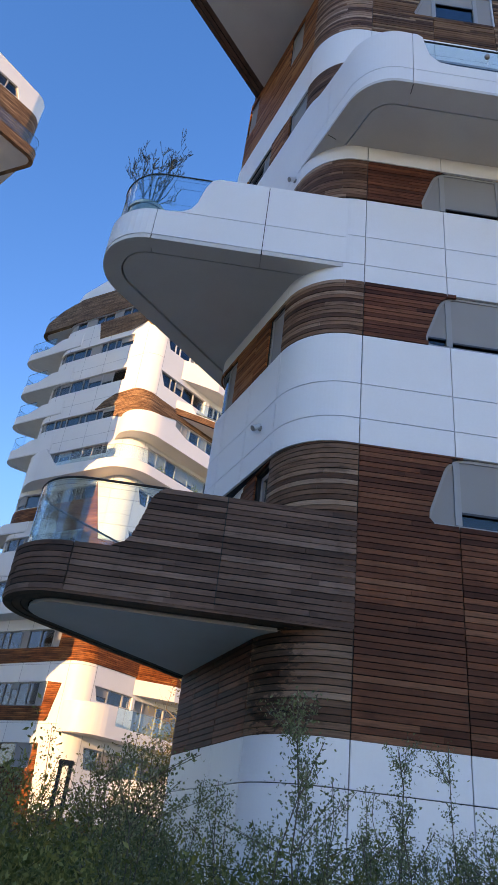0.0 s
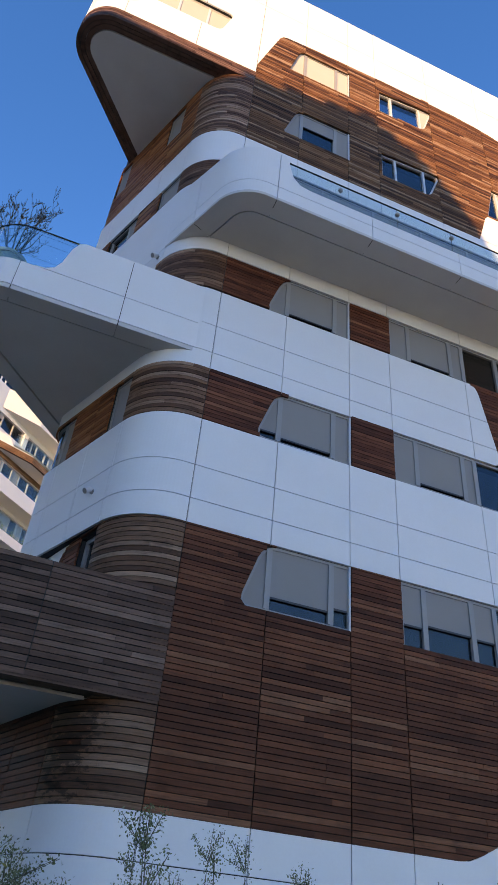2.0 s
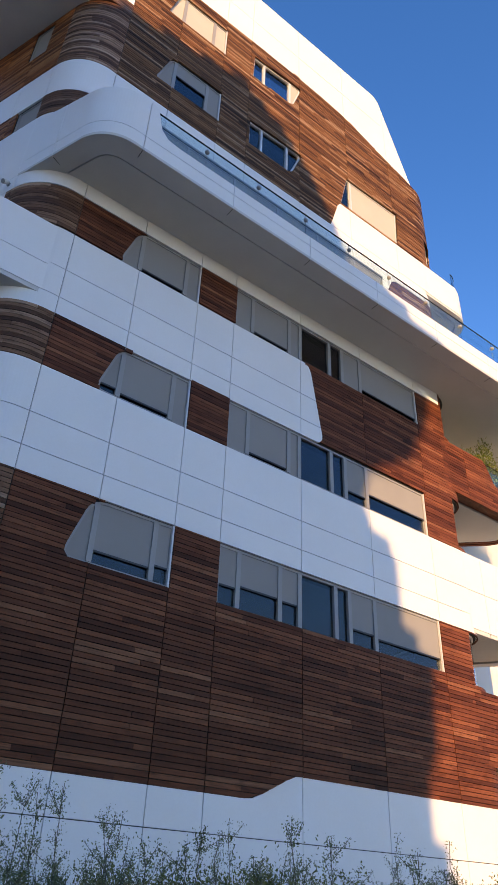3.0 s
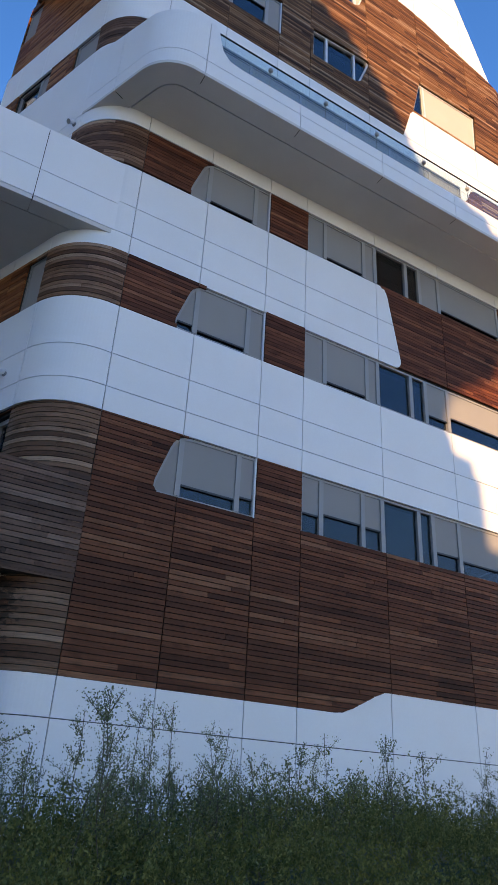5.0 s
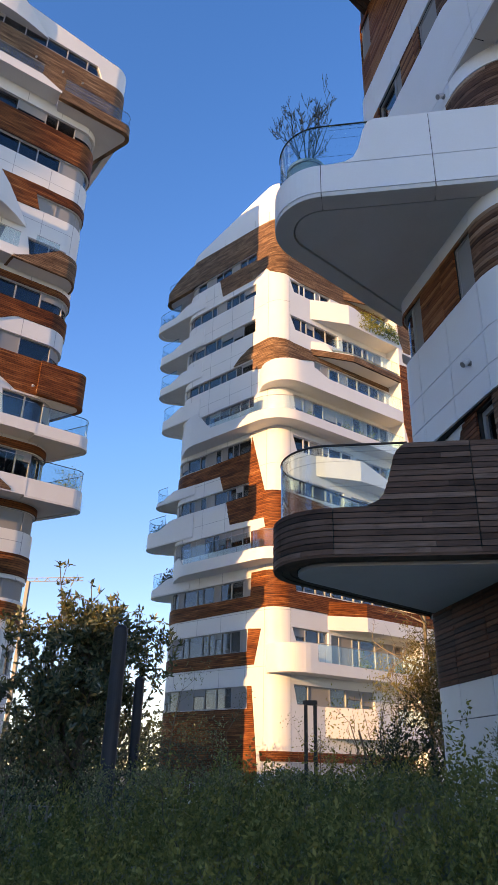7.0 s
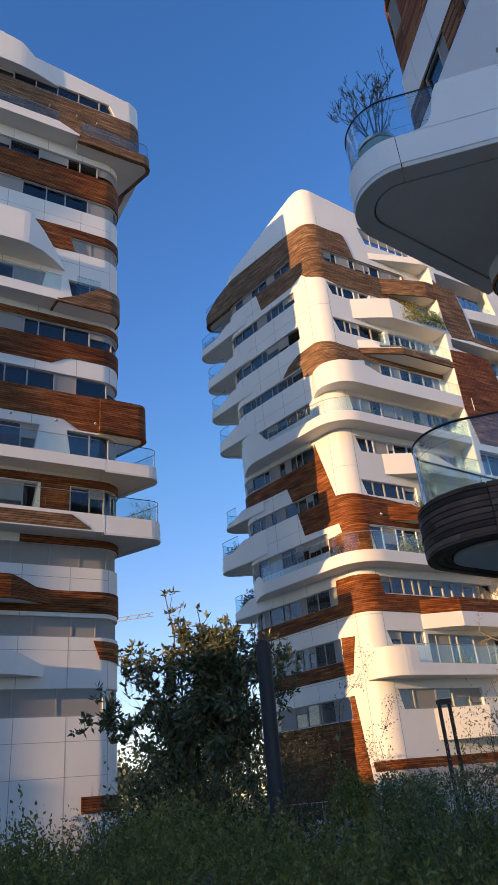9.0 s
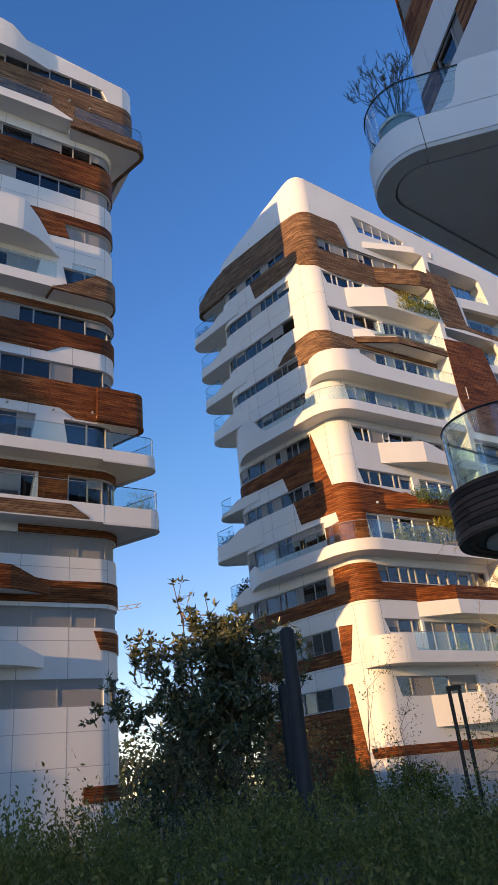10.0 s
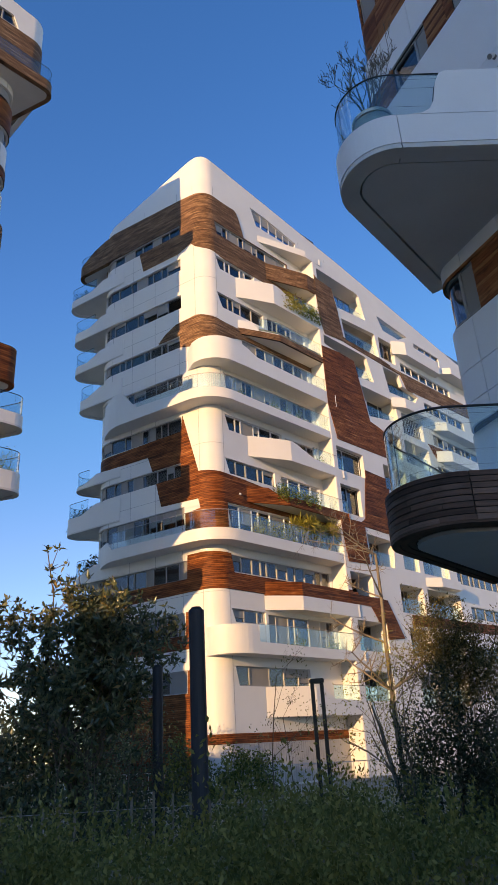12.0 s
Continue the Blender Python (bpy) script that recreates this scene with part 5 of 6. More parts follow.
# where the slices end and start by height, worked back from the shadow's edge
END_LINE = [(5.89, 8.3), (8.49, 8.3), (9.16, 7.75), (9.91, 7.9), (10.84, 8.45), (12.26, 8.4), (12.97, 7.7), (14.49, 7.65), (15.15, 6.8), (16.47, 7.05), (17.93, 7.5), (18.73, 8.3), (19.33, 9.1), (20.33, 9.3), (20.73, 7.6), (21.37, 7.4), (22.63, 7.2), (23.75, 6.8), (25.01, 6.3), (26.32, 5.6), (27.37, 4.8), (28.14, 3.6)]
START_LINE = [(26.66, -7.2), (26.75, -3.2), (26.95, -0.2), (27.59, 1.5), (28.13, 3.0)]
for k in range(4):
    slab_block("storey_wall", -7.2, 8.0 if k % 2 else 8.3, 2.9 * k, 2.9 * k + 1.7, white_far)
    slab_block("storey_wall", -7.2, 8.3, 2.9 * k + 1.7, 2.9 * k + 2.9, white_far)
# thin slices rather than whole storeys, so the shadow's edge can wave
z = 11.6
while z < 28.14:
    a0 = float(np.interp(z + 0.2, [p for p, _ in START_LINE], [a for _, a in START_LINE]))
    a1 = float(np.interp(z + 0.2, [p for p, _ in END_LINE], [a for _, a in END_LINE]))
    slab_block("storey_wall", a0, a1, z, z + 0.4, white_far)
    z += 0.4
# unseen wing added to keep the lower magnolia and the post in shade
slab_block("low_wing", -26, -7.2, 0, 10.0, white_far)

# a taller unseen one, added towards the sun to lay shade along the two behind
shade_tower = thing("apartment_building", "unseen plain white tower added to shade the two buildings behind", "building")
C3 = Vector(tower_plan(-17.5, 0)) - EV * 0.17 + BV * 44
for k in range(15):
    # upper parts shift sideways to make the added shade's edge uneven
    for z0, z1, e in ((3.28 * k, 3.28 * k + 1.8, 0.0), (3.28 * k + 1.8, 3.28 * k + 3.28, (0.15, -0.2, 0.2, -0.3, 0.0)[k % 5])):
        q = [C3 + EV * e, C3 - EV * 34, C3 - EV * 34 + BV * 14, C3 + EV * e + BV * 14]
        sheet("storey_wall", q, z0, z1, white_far, shade_tower)


# ---------------------------------------------------------------- planting
def leaf_material(name, stops, gloss=0.45, through=0.35):
    m, t, b = material(name, gloss)
    b.inputs["Specular IOR Level"].default_value = 0.5 if gloss < 0.4 else 0.15
    g = t.nodes.new("ShaderNodeNewGeometry")
    c = ramp(t, g.outputs["Random Per Island"], stops)
    t.links.new(c, b.inputs["Base Color"])
    tr = t.nodes.new("ShaderNodeBsdfTranslucent")
    t.links.new(c, tr.inputs[0])
    mx = t.nodes.new("ShaderNodeMixShader")
    mx.inputs[0].default_value = through
    t.links.new(b.outputs[0], mx.inputs[1])
    t.links.new(tr.outputs[0], mx.inputs[2])
    t.links.new(mx.outputs[0], t.nodes["Material Output"].inputs[0])
    return m


bark = plain("bark", (0.12, 0.09, 0.065), 0.9, vary=0.3, scale=6, relief=0.4)
pale_bark = plain("pale_bark", (0.23, 0.185, 0.135), 0.9, vary=0.25, scale=6, relief=0.3)
hedge_leaf = leaf_material("hedge_leaf", [(0.0, (0.10, 0.112, 0.032)), (0.6, (0.18, 0.185, 0.054)), (1.0, (0.29, 0.28, 0.095))], 0.5)
sprig_leaf = leaf_material("sprig_leaf", [(0.0, (0.10, 0.125, 0.055)), (0.7, (0.19, 0.22, 0.11)), (1.0, (0.29, 0.30, 0.18))], 0.6)
magnolia_leaf = leaf_material("magnolia_leaf", [(0.0, (0.055, 0.072, 0.036)), (0.6, (0.115, 0.13, 0.066)), (0.93, (0.17, 0.17, 0.08)), (1.0, (0.28, 0.18, 0.07))], 0.24, 0.15)
yellow_leaf = leaf_material("yellow_leaf", [(0.0, (0.16, 0.16, 0.035)), (0.6, (0.33, 0.30, 0.07)), (1.0, (0.48, 0.42, 0.13))], 0.5)
green_leaf = leaf_material("green_leaf", [(0.0, (0.06, 0.09, 0.022)), (0.6, (0.14, 0.185, 0.045)), (1.0, (0.30, 0.32, 0.09))], 0.5)
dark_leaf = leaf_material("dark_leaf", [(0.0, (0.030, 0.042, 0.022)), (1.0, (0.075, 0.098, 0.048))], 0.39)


def leaves(name, at, length, width, mat, parent, rs, aim=None, spread=1.0, kind=""):
    """Many small folded leaves. at: positions (n, 3); aim: the way they grow."""
    at = np.asarray(at, float)
    n = len(at)
    d = rs.normal(size=(n, 3)) * spread
    if aim is not None:
        d += aim
    d[:, 2] += 0.15
    d /= np.linalg.norm(d, axis=1, keepdims=True)
    side = np.cross(d, rs.normal(size=(n, 3)))
    side /= np.linalg.norm(side, axis=1, keepdims=True) + 1e-9
    up = np.cross(side, d)
    ln = length * rs.uniform(0.6, 1.25, (n, 1))
    wd = width * rs.uniform(0.7, 1.2, (n, 1)) * 0.5
    mid = at + d * ln * 0.45
    v = np.stack([at, mid + side * wd + up * wd * 0.35, at + d * ln, mid - side * wd + up * wd * 0.35], 1).reshape(-1, 3)
    me = bpy.data.meshes.new(name)
    me.vertices.add(4 * n)
    me.vertices.foreach_set("co", v.ravel())
    me.loops.add(6 * n)
    tri = (np.arange(n)[:, None] * 4 + np.array([0, 1, 2, 0, 2, 3])).ravel()
    me.loops.foreach_set("vertex_index", tri)
    me.polygons.add(2 * n)
    me.polygons.foreach_set("loop_start", np.arange(2 * n) * 3)
    me.update(calc_edges=True)
    me.materials.append(mat)
    ob = new(name, me)
    ob.parent = parent
    return tagged(ob, kind=kind) if kind else ob


def grow(start, way, length, radius, depth, r, out, tips, bend=0.25, split=(2, 4), shrink=0.66, up=0.12, angle=0.75):
    """A limb and those that leave it: adds (points, radii) to out and the ends to tips."""
    n = 5
    pts, rad, p, d = [], [], Vector(start), Vector(way).normalized()
    for i in range(n + 1):
        pts.append(p.copy())
        rad.append(radius * (1 - 0.55 * i / n))
        p = p + d * (length / n)
        d = (d + Vector((r.gauss(0, bend), r.gauss(0, bend), r.gauss(0, bend) + up)) * 0.5).normalized()
    out.append((pts, rad))
    if depth == 0:
        tips.append((pts[-1], d))
        tips.append((pts[-3], d))
        return
    for k in range(r.randint(*split)):
        i = r.randint(2, n)
        a = r.uniform(0, 2 * math.pi)
        o = d.orthogonal().normalized()
        o.rotate(Matrix.Rotation(a, 3, d))
        grow(pts[i], d * math.cos(angle) + o * math.sin(angle) * r.uniform(0.7, 1.2), length * shrink * r.uniform(0.7, 1.15), rad[i] * 0.62, depth - 1, r, out, tips, bend, split, shrink, up, angle)


def limbs_mesh(name, limbs, mat, parent, sides=5):
    vs, fs = [], []
    for pts, rad in limbs:
        b, n = len(vs), len(pts)
        for i, p in enumerate(pts):
            d = (pts[min(i + 1, n - 1)] - pts[max(i - 1, 0)]).normalized()
            a = d.orthogonal().normalized()
            c = d.cross(a)
            for k in range(sides):
                t = 2 * math.pi * k / sides
                vs.append(p + (a * math.cos(t) + c * math.sin(t)) * rad[i])
        for i in range(n - 1):
            for k in range(sides):
                m = (k + 1) % sides
                fs.append((b + i * sides + k, b + i * sides + m, b + (i + 1) * sides + m, b + (i + 1) * sides + k))
    return mesh(name, vs, fs, mat, parent, smooth=True)


def scatter(tips, per, reach, rs):
    t = np.array([p[:] for p, _ in tips for _ in range(per)])
    return t + rs.normal(size=t.shape) * reach


# the hedge in front of the camera
rs = np.random.RandomState(3)
hedge = thing("hedge", "dense dark green small-leaved hedge in the shade", "hedge")


def hedge_top(x, y):
    return 1.59 - 0.07 * np.clip((-3.6 - x) / 1.8, 0, 1) - 0.06 * np.clip((-5.0 - x) / 1.2, 0, 1) + 0.06 * np.clip((-7.4 - x) / 0.8, 0, 1) + 0.10 * np.sin(x * 1.7 + 0.6) + 0.07 * np.sin(x * 4.1 + y * 2.3) + 0.06 * np.sin(y * 3.7 - x * 2.9) - 0.30 * np.clip(5.35 - y, 0, 1) ** 1.5


def hedge_leaves(n, m, y0, y1, size, front):
    """Upright leafy sprigs over the top between two lines, and down the face if it is the front."""
    clump = n // 45
    of = rs.randint(0, clump, n)
    wide = rs.uniform(0.05, 0.13, clump)[of]
    dx, dy = rs.normal(0, 1, n), rs.normal(0, 1, n)
    x = rs.uniform(-14, 9, clump)[of] + dx * wide
    y = np.clip(rs.uniform(y0, y1, clump)[of] + dy * wide, y0, y1 + 0.1)
    mound = rs.normal(0.0, 0.055, clump)[of] - 0.035 * (dx * dx + dy * dy) * wide / 0.09
    loose = rs.uniform(0, 1, n) < 0.4
    x, y = np.where(loose, rs.uniform(-14, 9, n), x), np.where(loose, rs.uniform(y0, y1, n), y)
    mound = np.where(loose, -0.05, mound)
    z = hedge_top(x, y) - 0.05 + mound - np.abs(rs.normal(0, 0.07, n)) + np.maximum(0, rs.normal(-0.06, 0.09, n))
    foot = np.stack([x, y, z - 0.06], 1)
    if front:
        fx, fz = rs.uniform(-14, 9, m), rs.uniform(0.6, 1.4, m)
        fy = 4.6 + 0.10 * np.sin(fx * 2.3) + 0.08 * np.sin(fx * 6 + fz * 7) + rs.normal(0, 0.08, m)
        foot = np.concatenate([foot, np.stack([fx, fy, fz], 1)])
    way = rs.normal(0, 0.32, foot.shape) + np.array([0, -0.12, 1.0])
    way *= rs.uniform(0.08, 0.22, (len(foot), 1))
    per = 15
    k = np.tile(np.linspace(0.1, 1, per), len(foot))[:, None]
    at = np.repeat(foot, per, 0) + np.repeat(way, per, 0) * k + rs.normal(0, size * 0.55, (len(foot) * per, 3)) * (1.25 - k)
    tagged(leaves("foliage", at, size, size * 0.48, hedge_leaf, hedge, rs, aim=np.array([0, -0.1, 0.8])), kind="stuff")


hedge_leaves(25000, 10000, 4.55, 5.7, 0.021, True)
hedge_leaves(17500, 0, 5.7, 7.75, 0.029, False)
# dark sheet beneath the leaves, its colour standing in for shade inside the hedge
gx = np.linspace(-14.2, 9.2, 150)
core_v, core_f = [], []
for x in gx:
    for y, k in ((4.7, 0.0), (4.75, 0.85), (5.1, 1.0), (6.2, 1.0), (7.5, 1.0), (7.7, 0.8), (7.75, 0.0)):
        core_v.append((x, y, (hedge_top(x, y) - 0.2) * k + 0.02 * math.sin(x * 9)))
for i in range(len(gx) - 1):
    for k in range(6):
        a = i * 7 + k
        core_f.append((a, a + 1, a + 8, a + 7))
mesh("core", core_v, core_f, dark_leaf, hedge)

# young shoots over it
r = random.Random(21)
shoots, ends, shoot_leaves = [], [], []
known = [(-0.84, 6.7, 2.3), (-0.66, 6.6, 2.26), (0.05, 7.3, 2.24), (1.15, 7.3, 2.25), (-2.3, 6.4, 2.0), (-2.56, 6.3, 2.06), (-4.3, 6.2, 1.95)]
for i in range(300):
    x, y = r.uniform(-5.2, 8.5), r.uniform(5.2, 7.6)
    z = 1.7 + abs(r.gauss(0, 0.19))
    if i < len(known):
        x, y, z = known[i]
    elif x < -3:
        z = min(z, 1.72)
    foot = Vector((x + r.gauss(0, 0.08), y + r.gauss(0, 0.08), 1.2))
    tip = Vector((x, y, z))
    pts = [foot.lerp(tip, k / 6) + Vector((r.gauss(0, 0.012), r.gauss(0, 0.012), 0)) for k in range(7)]
    shoots.append((pts, [0.004 - 0.0004 * k for k in range(7)]))
    for k in range(250):
        u = r.random()
        q = pts[1].lerp(pts[-1], u)
        w = 0.045 - 0.025 * u
        shoot_leaves.append(q + Vector((r.gauss(0, w), r.gauss(0, w), r.gauss(0, 0.015))))
    for k in range(r.randint(5, 9)):
        q = pts[r.randint(2, 5)]
        e = q + Vector((r.gauss(0, 0.09), r.gauss(0, 0.08), r.uniform(0.06, 0.2)))
        e.z = min(e.z, z - 0.02)
        shoots.append(([q, q.lerp(e, 0.5), e], [0.002, 0.0017, 0.0014]))
        shoot_leaves += [q.lerp(e, r.random()) + Vector((r.gauss(0, 0.016), r.gauss(0, 0.016), r.gauss(0, 0.014))) for _ in range(60)]
tagged(limbs_mesh("twig_growth", shoots, bark, hedge, 4), kind="stuff")
tagged(leaves("shoot_foliage", [v[:] for v in shoot_leaves], 0.0155, 0.0085, sprig_leaf, hedge, rs, aim=np.array([0, 0, 0.5])), kind="stuff")


def leafy_tree(name, label, category, at, seed, height, radius, depth, leaf, per, reach, mat, wood=None, trunks=1, angle=0.6, shrink=0.68, first=0.45, split=(2, 4), width=0.45, up=0.15, bend=0.25, squeeze=1.0, leaders=()):
    t = thing(name, label, category, at)
    r, rs = random.Random(seed), np.random.RandomState(seed)
    out, tips = [], []
    for k in range(trunks):
        d = Vector((r.gauss(0, 0.15 if trunks > 1 else 0.05), r.gauss(0, 0.15 if trunks > 1 else 0.05), 1))
        grow((r.gauss(0, 0.12) * (trunks > 1), r.gauss(0, 0.12) * (trunks > 1), 0), d, height * first, radius, depth, r, out, tips, bend, split, shrink, up, angle)
    if squeeze != 1.0:
        flat = Vector((squeeze, squeeze, 1.0))
        out = [([p * flat for p in pts], rad) for pts, rad in out]
        tips = [(p * flat, d) for p, d in tips]
    for foot, tip in leaders:
        foot, tip = Vector(foot), Vector(tip)
        pts = [foot.lerp(tip, k / 8) + Vector((r.gauss(0, 0.05), r.gauss(0, 0.05), 0)) * (0 < k < 8) for k in range(9)]
        out.append((pts, [0.04 - 0.0035 * k for k in range(9)]))
        tips += [(pts[8], None), (pts[7], None), (pts[6], None)]
        for k in (3, 4, 5, 6, 7):
            for _ in range(3):
                e = pts[k] + Vector((r.gauss(0, 0.28), r.gauss(0, 0.28), r.uniform(0.15, 0.45)))
                out.append(([pts[k], pts[k].lerp(e, 0.5), e], [0.012, 0.01, 0.007]))
                tips.append((e, None))
    limbs_mesh("trunk", out, wood or bark, t)
    if per:
        tagged(leaves("crown", scatter(tips, per, reach, rs), leaf, leaf * width, mat, t, rs, aim=np.array([0, 0, 0.3])), kind="stuff")
    return t


leafy_tree("magnolia_tree", "evergreen magnolia with glossy dark leaves, some browning", "tree", (-10.9, 21.2, 0), 5, 7.1, 0.09, 4, 0.2, 8, 0.03, magnolia_leaf, squeeze=0.84, trunks=8, angle=0.66, first=0.41, shrink=0.66, split=(3, 4), width=0.36,
           leaders=(((-0.3, 0, 2.4), (-1.05, -0.15, 6.95)), ((0, 0.2, 2.6), (-0.45, 0.9, 6.6)), ((-0.5, 0, 1.8), (-1.9, 0.1, 5.3)), ((0.2, 0, 2.2), (0.6, 0.3, 6.1)), ((0.4, 0, 2.0), (1.35, 0.3, 5.7)), ((-0.6, 0, 1.0), (-2.0, -0.2, 3.6))))
leafy_tree("bare_tree", "slender leafless tree with pale brown bark", "tree", (-0.7, 34.0, 0), 9, 10.1, 0.13, 3, 0.1, 0, 0, None, wood=pale_bark, first=0.95, shrink=0.3, angle=1.2, split=(7, 10), up=0.1, bend=0.08)
leafy_tree("young_tree", "young tree with sparse yellowing leaves", "tree", (-2.9, 22.4, 0), 15, 5.2, 0.06, 3, 0.09, 5, 0.16, yellow_leaf, wood=pale_bark, trunks=2, first=0.55, shrink=0.62, angle=0.9, split=(3, 5), up=0.05)
leafy_tree("bare_tree", "dark leafless branching tree", "tree", (-1.5, 23.3, 0), 31, 6.5, 0.08, 3, 0.1, 0, 0, None, wood=bark, first=0.5, shrink=0.66, angle=0.7, split=(3, 4))
for k, (x, y, h) in enumerate(((-6.6, 14.2, 3.6), (-6.1, 17.5, 3.0), (-4.3, 16.0, 2.9), (-3.7, 13.2, 2.6), (-8.9, 15.5, 2.4), (-9.9, 14.6, 2.6), (-9.2, 14.0, 2.3))):
    leafy_tree("sapling", "thin upright sapling with few small leaves", "sapling", (x, y, 0), 40 + k, h, 0.013, 2, 0.045, 5, 0.07, magnolia_leaf if k % 2 else sprig_leaf, first=0.8, shrink=0.3, angle=0.7, split=(4, 7), bend=0.1)


def bush(name, label, at, seed, radii, count, leaf, width, mat, kind="bush", aim=0.5):
    b = thing(name, label, kind, at)
    rs, r = np.random.RandomState(seed), random.Random(seed)
    d = rs.normal(size=(count, 3))
    d /= np.linalg.norm(d, axis=1, keepdims=True)
    k = rs.uniform(0.25, 1, (count, 1)) ** 0.45
    lump = 1 + 0.22 * np.sin(d[:, :1] * 5 + seed) * np.cos(d[:, 1:2] * 4 + d[:, 2:] * 3)
    p = d * k * lump * np.array(radii)
    p[:, 2] = np.abs(p[:, 2])
    tagged(leaves("foliage", p, leaf, leaf * width, mat, b, rs, aim=np.array([0, 0, aim])), kind="stuff")
    stems = []
    for _ in range(7):
        e = Vector((r.gauss(0, radii[0] * 0.45), r.gauss(0, radii[1] * 0.45), radii[2] * r.uniform(0.5, 0.85)))
        stems.append(([Vector((0, 0, 0)), e * 0.5 + Vector((0, 0, 0.05)), e], [0.02, 0.014, 0.006]))
    limbs_mesh("stem_growth", stems, bark, b, 4)
    return b


brown_leaf = leaf_material("brown_leaf", [(0.0, (0.08, 0.072, 0.026)), (0.6, (0.17, 0.15, 0.055)), (1.0, (0.32, 0.26, 0.11))], 0.6)
leafy_tree("tall_shrub", "tall loose brown-green shrub with fine twigs", "shrub", (-1.15, 22.9, 0), 23, 5.3, 0.035, 4, 0.10, 9, 0.14, brown_leaf, wood=pale_bark, trunks=7, first=0.5, shrink=0.62, angle=0.55, split=(3, 4), width=0.32, up=0.2, squeeze=0.8)
bush("tall_shrub", "tall loose shrub with thin yellowing leaves", (-2.9, 23.4, 0), 24, (0.9, 0.9, 4.6), 3600, 0.08, 0.35, yellow_leaf)
bush("shrub", "broad dark evergreen shrub under the trees", (-0.8, 21.3, 0), 3, (1.2, 1.0, 2.9), 9000, 0.10, 0.5, dark_leaf)
bush("shrub", "broad dark evergreen shrub under the trees", (-2.6, 20.2, 0), 4, (1.3, 1.1, 3.0), 8000, 0.10, 0.5, dark_leaf)
bush("shrub", "sunlit yellow-green clipped shrub", (-9.4, 35.5, 0), 6, (1.3, 1.0, 2.3), 4200, 0.14, 0.5, green_leaf)
bush("shrub", "sunlit yellow-green clipped shrub", (-7.0, 36.0, 0), 7, (1.5, 1.0, 2.0), 4200, 0.14, 0.5, green_leaf)
bush("shrub", "bright green sunlit shrub", (6.0, 36.0, 0), 8, (2.2, 1.2, 3.6), 5000, 0.16, 0.5, green_leaf)
bush("shrub", "low dark shrub below the magnolia", (-9.0, 19.6, 0), 10, (1.8, 1.0, 1.9), 5000, 0.09, 0.5, dark_leaf)
bush("magnolia_shrub", "low magnolia growth with glossy leaves under the tree", (-11.6, 20.9, 0), 17, (2.3, 1.3, 2.7), 6500, 0.17, 0.42, magnolia_leaf)
bush("shrub", "low dark shrub behind the hedge", (-6.0, 19.0, 0), 12, (2.4, 1.0, 1.0), 5500, 0.09, 0.5, hedge_leaf)
rs = np.random.RandomState(51)
# foliage band added far off to cover the sky's bright lower edge
horizon_screen = thing("horizon_screen", "added band of distant dark foliage that covers the bright horizon", "trees", kind="stuff")
cx = rs.uniform(-150, 60, 260)
cy = 150 + rs.uniform(-12, 25, 260)
cr = rs.uniform(4.0, 7.5, 260)
d = rs.normal(size=(26000, 3))
d /= np.linalg.norm(d, axis=1, keepdims=True)
w = rs.randint(0, 260, 26000)
leaves("crowns", np.stack([cx[w], cy[w], cr[w] * 0.9 + 1.0], 1) + d * cr[w][:, None] * rs.uniform(0.6, 1.05, (26000, 1)), 1.1, 0.7, dark_leaf, horizon_screen, rs, kind="stuff")
for k, (x, y, h) in enumerate(((-24, 30, 2.6), (-20.5, 31, 2.2), (-17, 34, 3.4), (-14, 36, 4.6), (-11.9, 37, 4.4), (-27, 27, 2.4))):
    bush("shrub", "broad dark evergreen shrub on the lawn", (x, y, 0), 60 + k, (2.2, 1.4, h), 3200, 0.13, 0.5, dark_leaf)
leafy_tree("leafless_shrub", "grey leafless shrub with thin upright twigs", "shrub", (-15.6, 24.5, 0), 77, 3.2, 0.03, 3, 0.1, 0, 0, None, trunks=5, first=0.42, shrink=0.66, angle=0.5, split=(2, 3))


# plants on the balconies
def pot(at, radius, height, mat, parent):
    bm = bmesh.new()
    bmesh.ops.create_cone(bm, cap_ends=True, segments=24, radius1=radius * 0.72, radius2=radius, depth=height, matrix=Matrix.Translation((0, 0, height / 2)))
    bmesh.ops.create_cone(bm, cap_ends=True, segments=24, radius1=radius * 1.05, radius2=radius * 1.05, depth=height * 0.1, matrix=Matrix.Translation((0, 0, height * 0.95)))
    return part("pot", bm, mat, parent, smooth=False)


pale_pot = plain("pale_green_glaze", (0.45, 0.58, 0.54), 0.35, vary=0.1)
grey_pot = plain("grey_pot", (0.45, 0.44, 0.42), 0.7, vary=0.1)
t = thing("potted_tree", "leafless shrub in a rounded pale green pot", "potted plant", (-4.18, 12.5, 11.47))
pot((0, 0, 0), 0.36, 0.74, pale_pot, t)
r = random.Random(8)
out, tips = [], []
for k in range(7):
    a = 2 * math.pi * k / 7 + r.uniform(-0.3, 0.3)
    grow((0.05 * math.cos(a), 0.05 * math.sin(a), 0.78), (0.26 * math.cos(a), 0.26 * math.sin(a), 1), 1.02, 0.026, 4, r, out, tips, 0.16, (2, 4), 0.6, 0.2, 0.44)
out = [(p, [max(0.0042, k) for k in q]) for p, q in out]
limbs_mesh("trunk", out, bark, t, 4)


def potted(at, seed, radii, count, leaf, width, mat, label, aim=0.6):
    b = bush("potted_plant", label, at, seed, radii, count, leaf, width, mat, "potted plant", aim)
    pot((0, 0, 0), 0.25, 0.4, grey_pot, b)
    return b


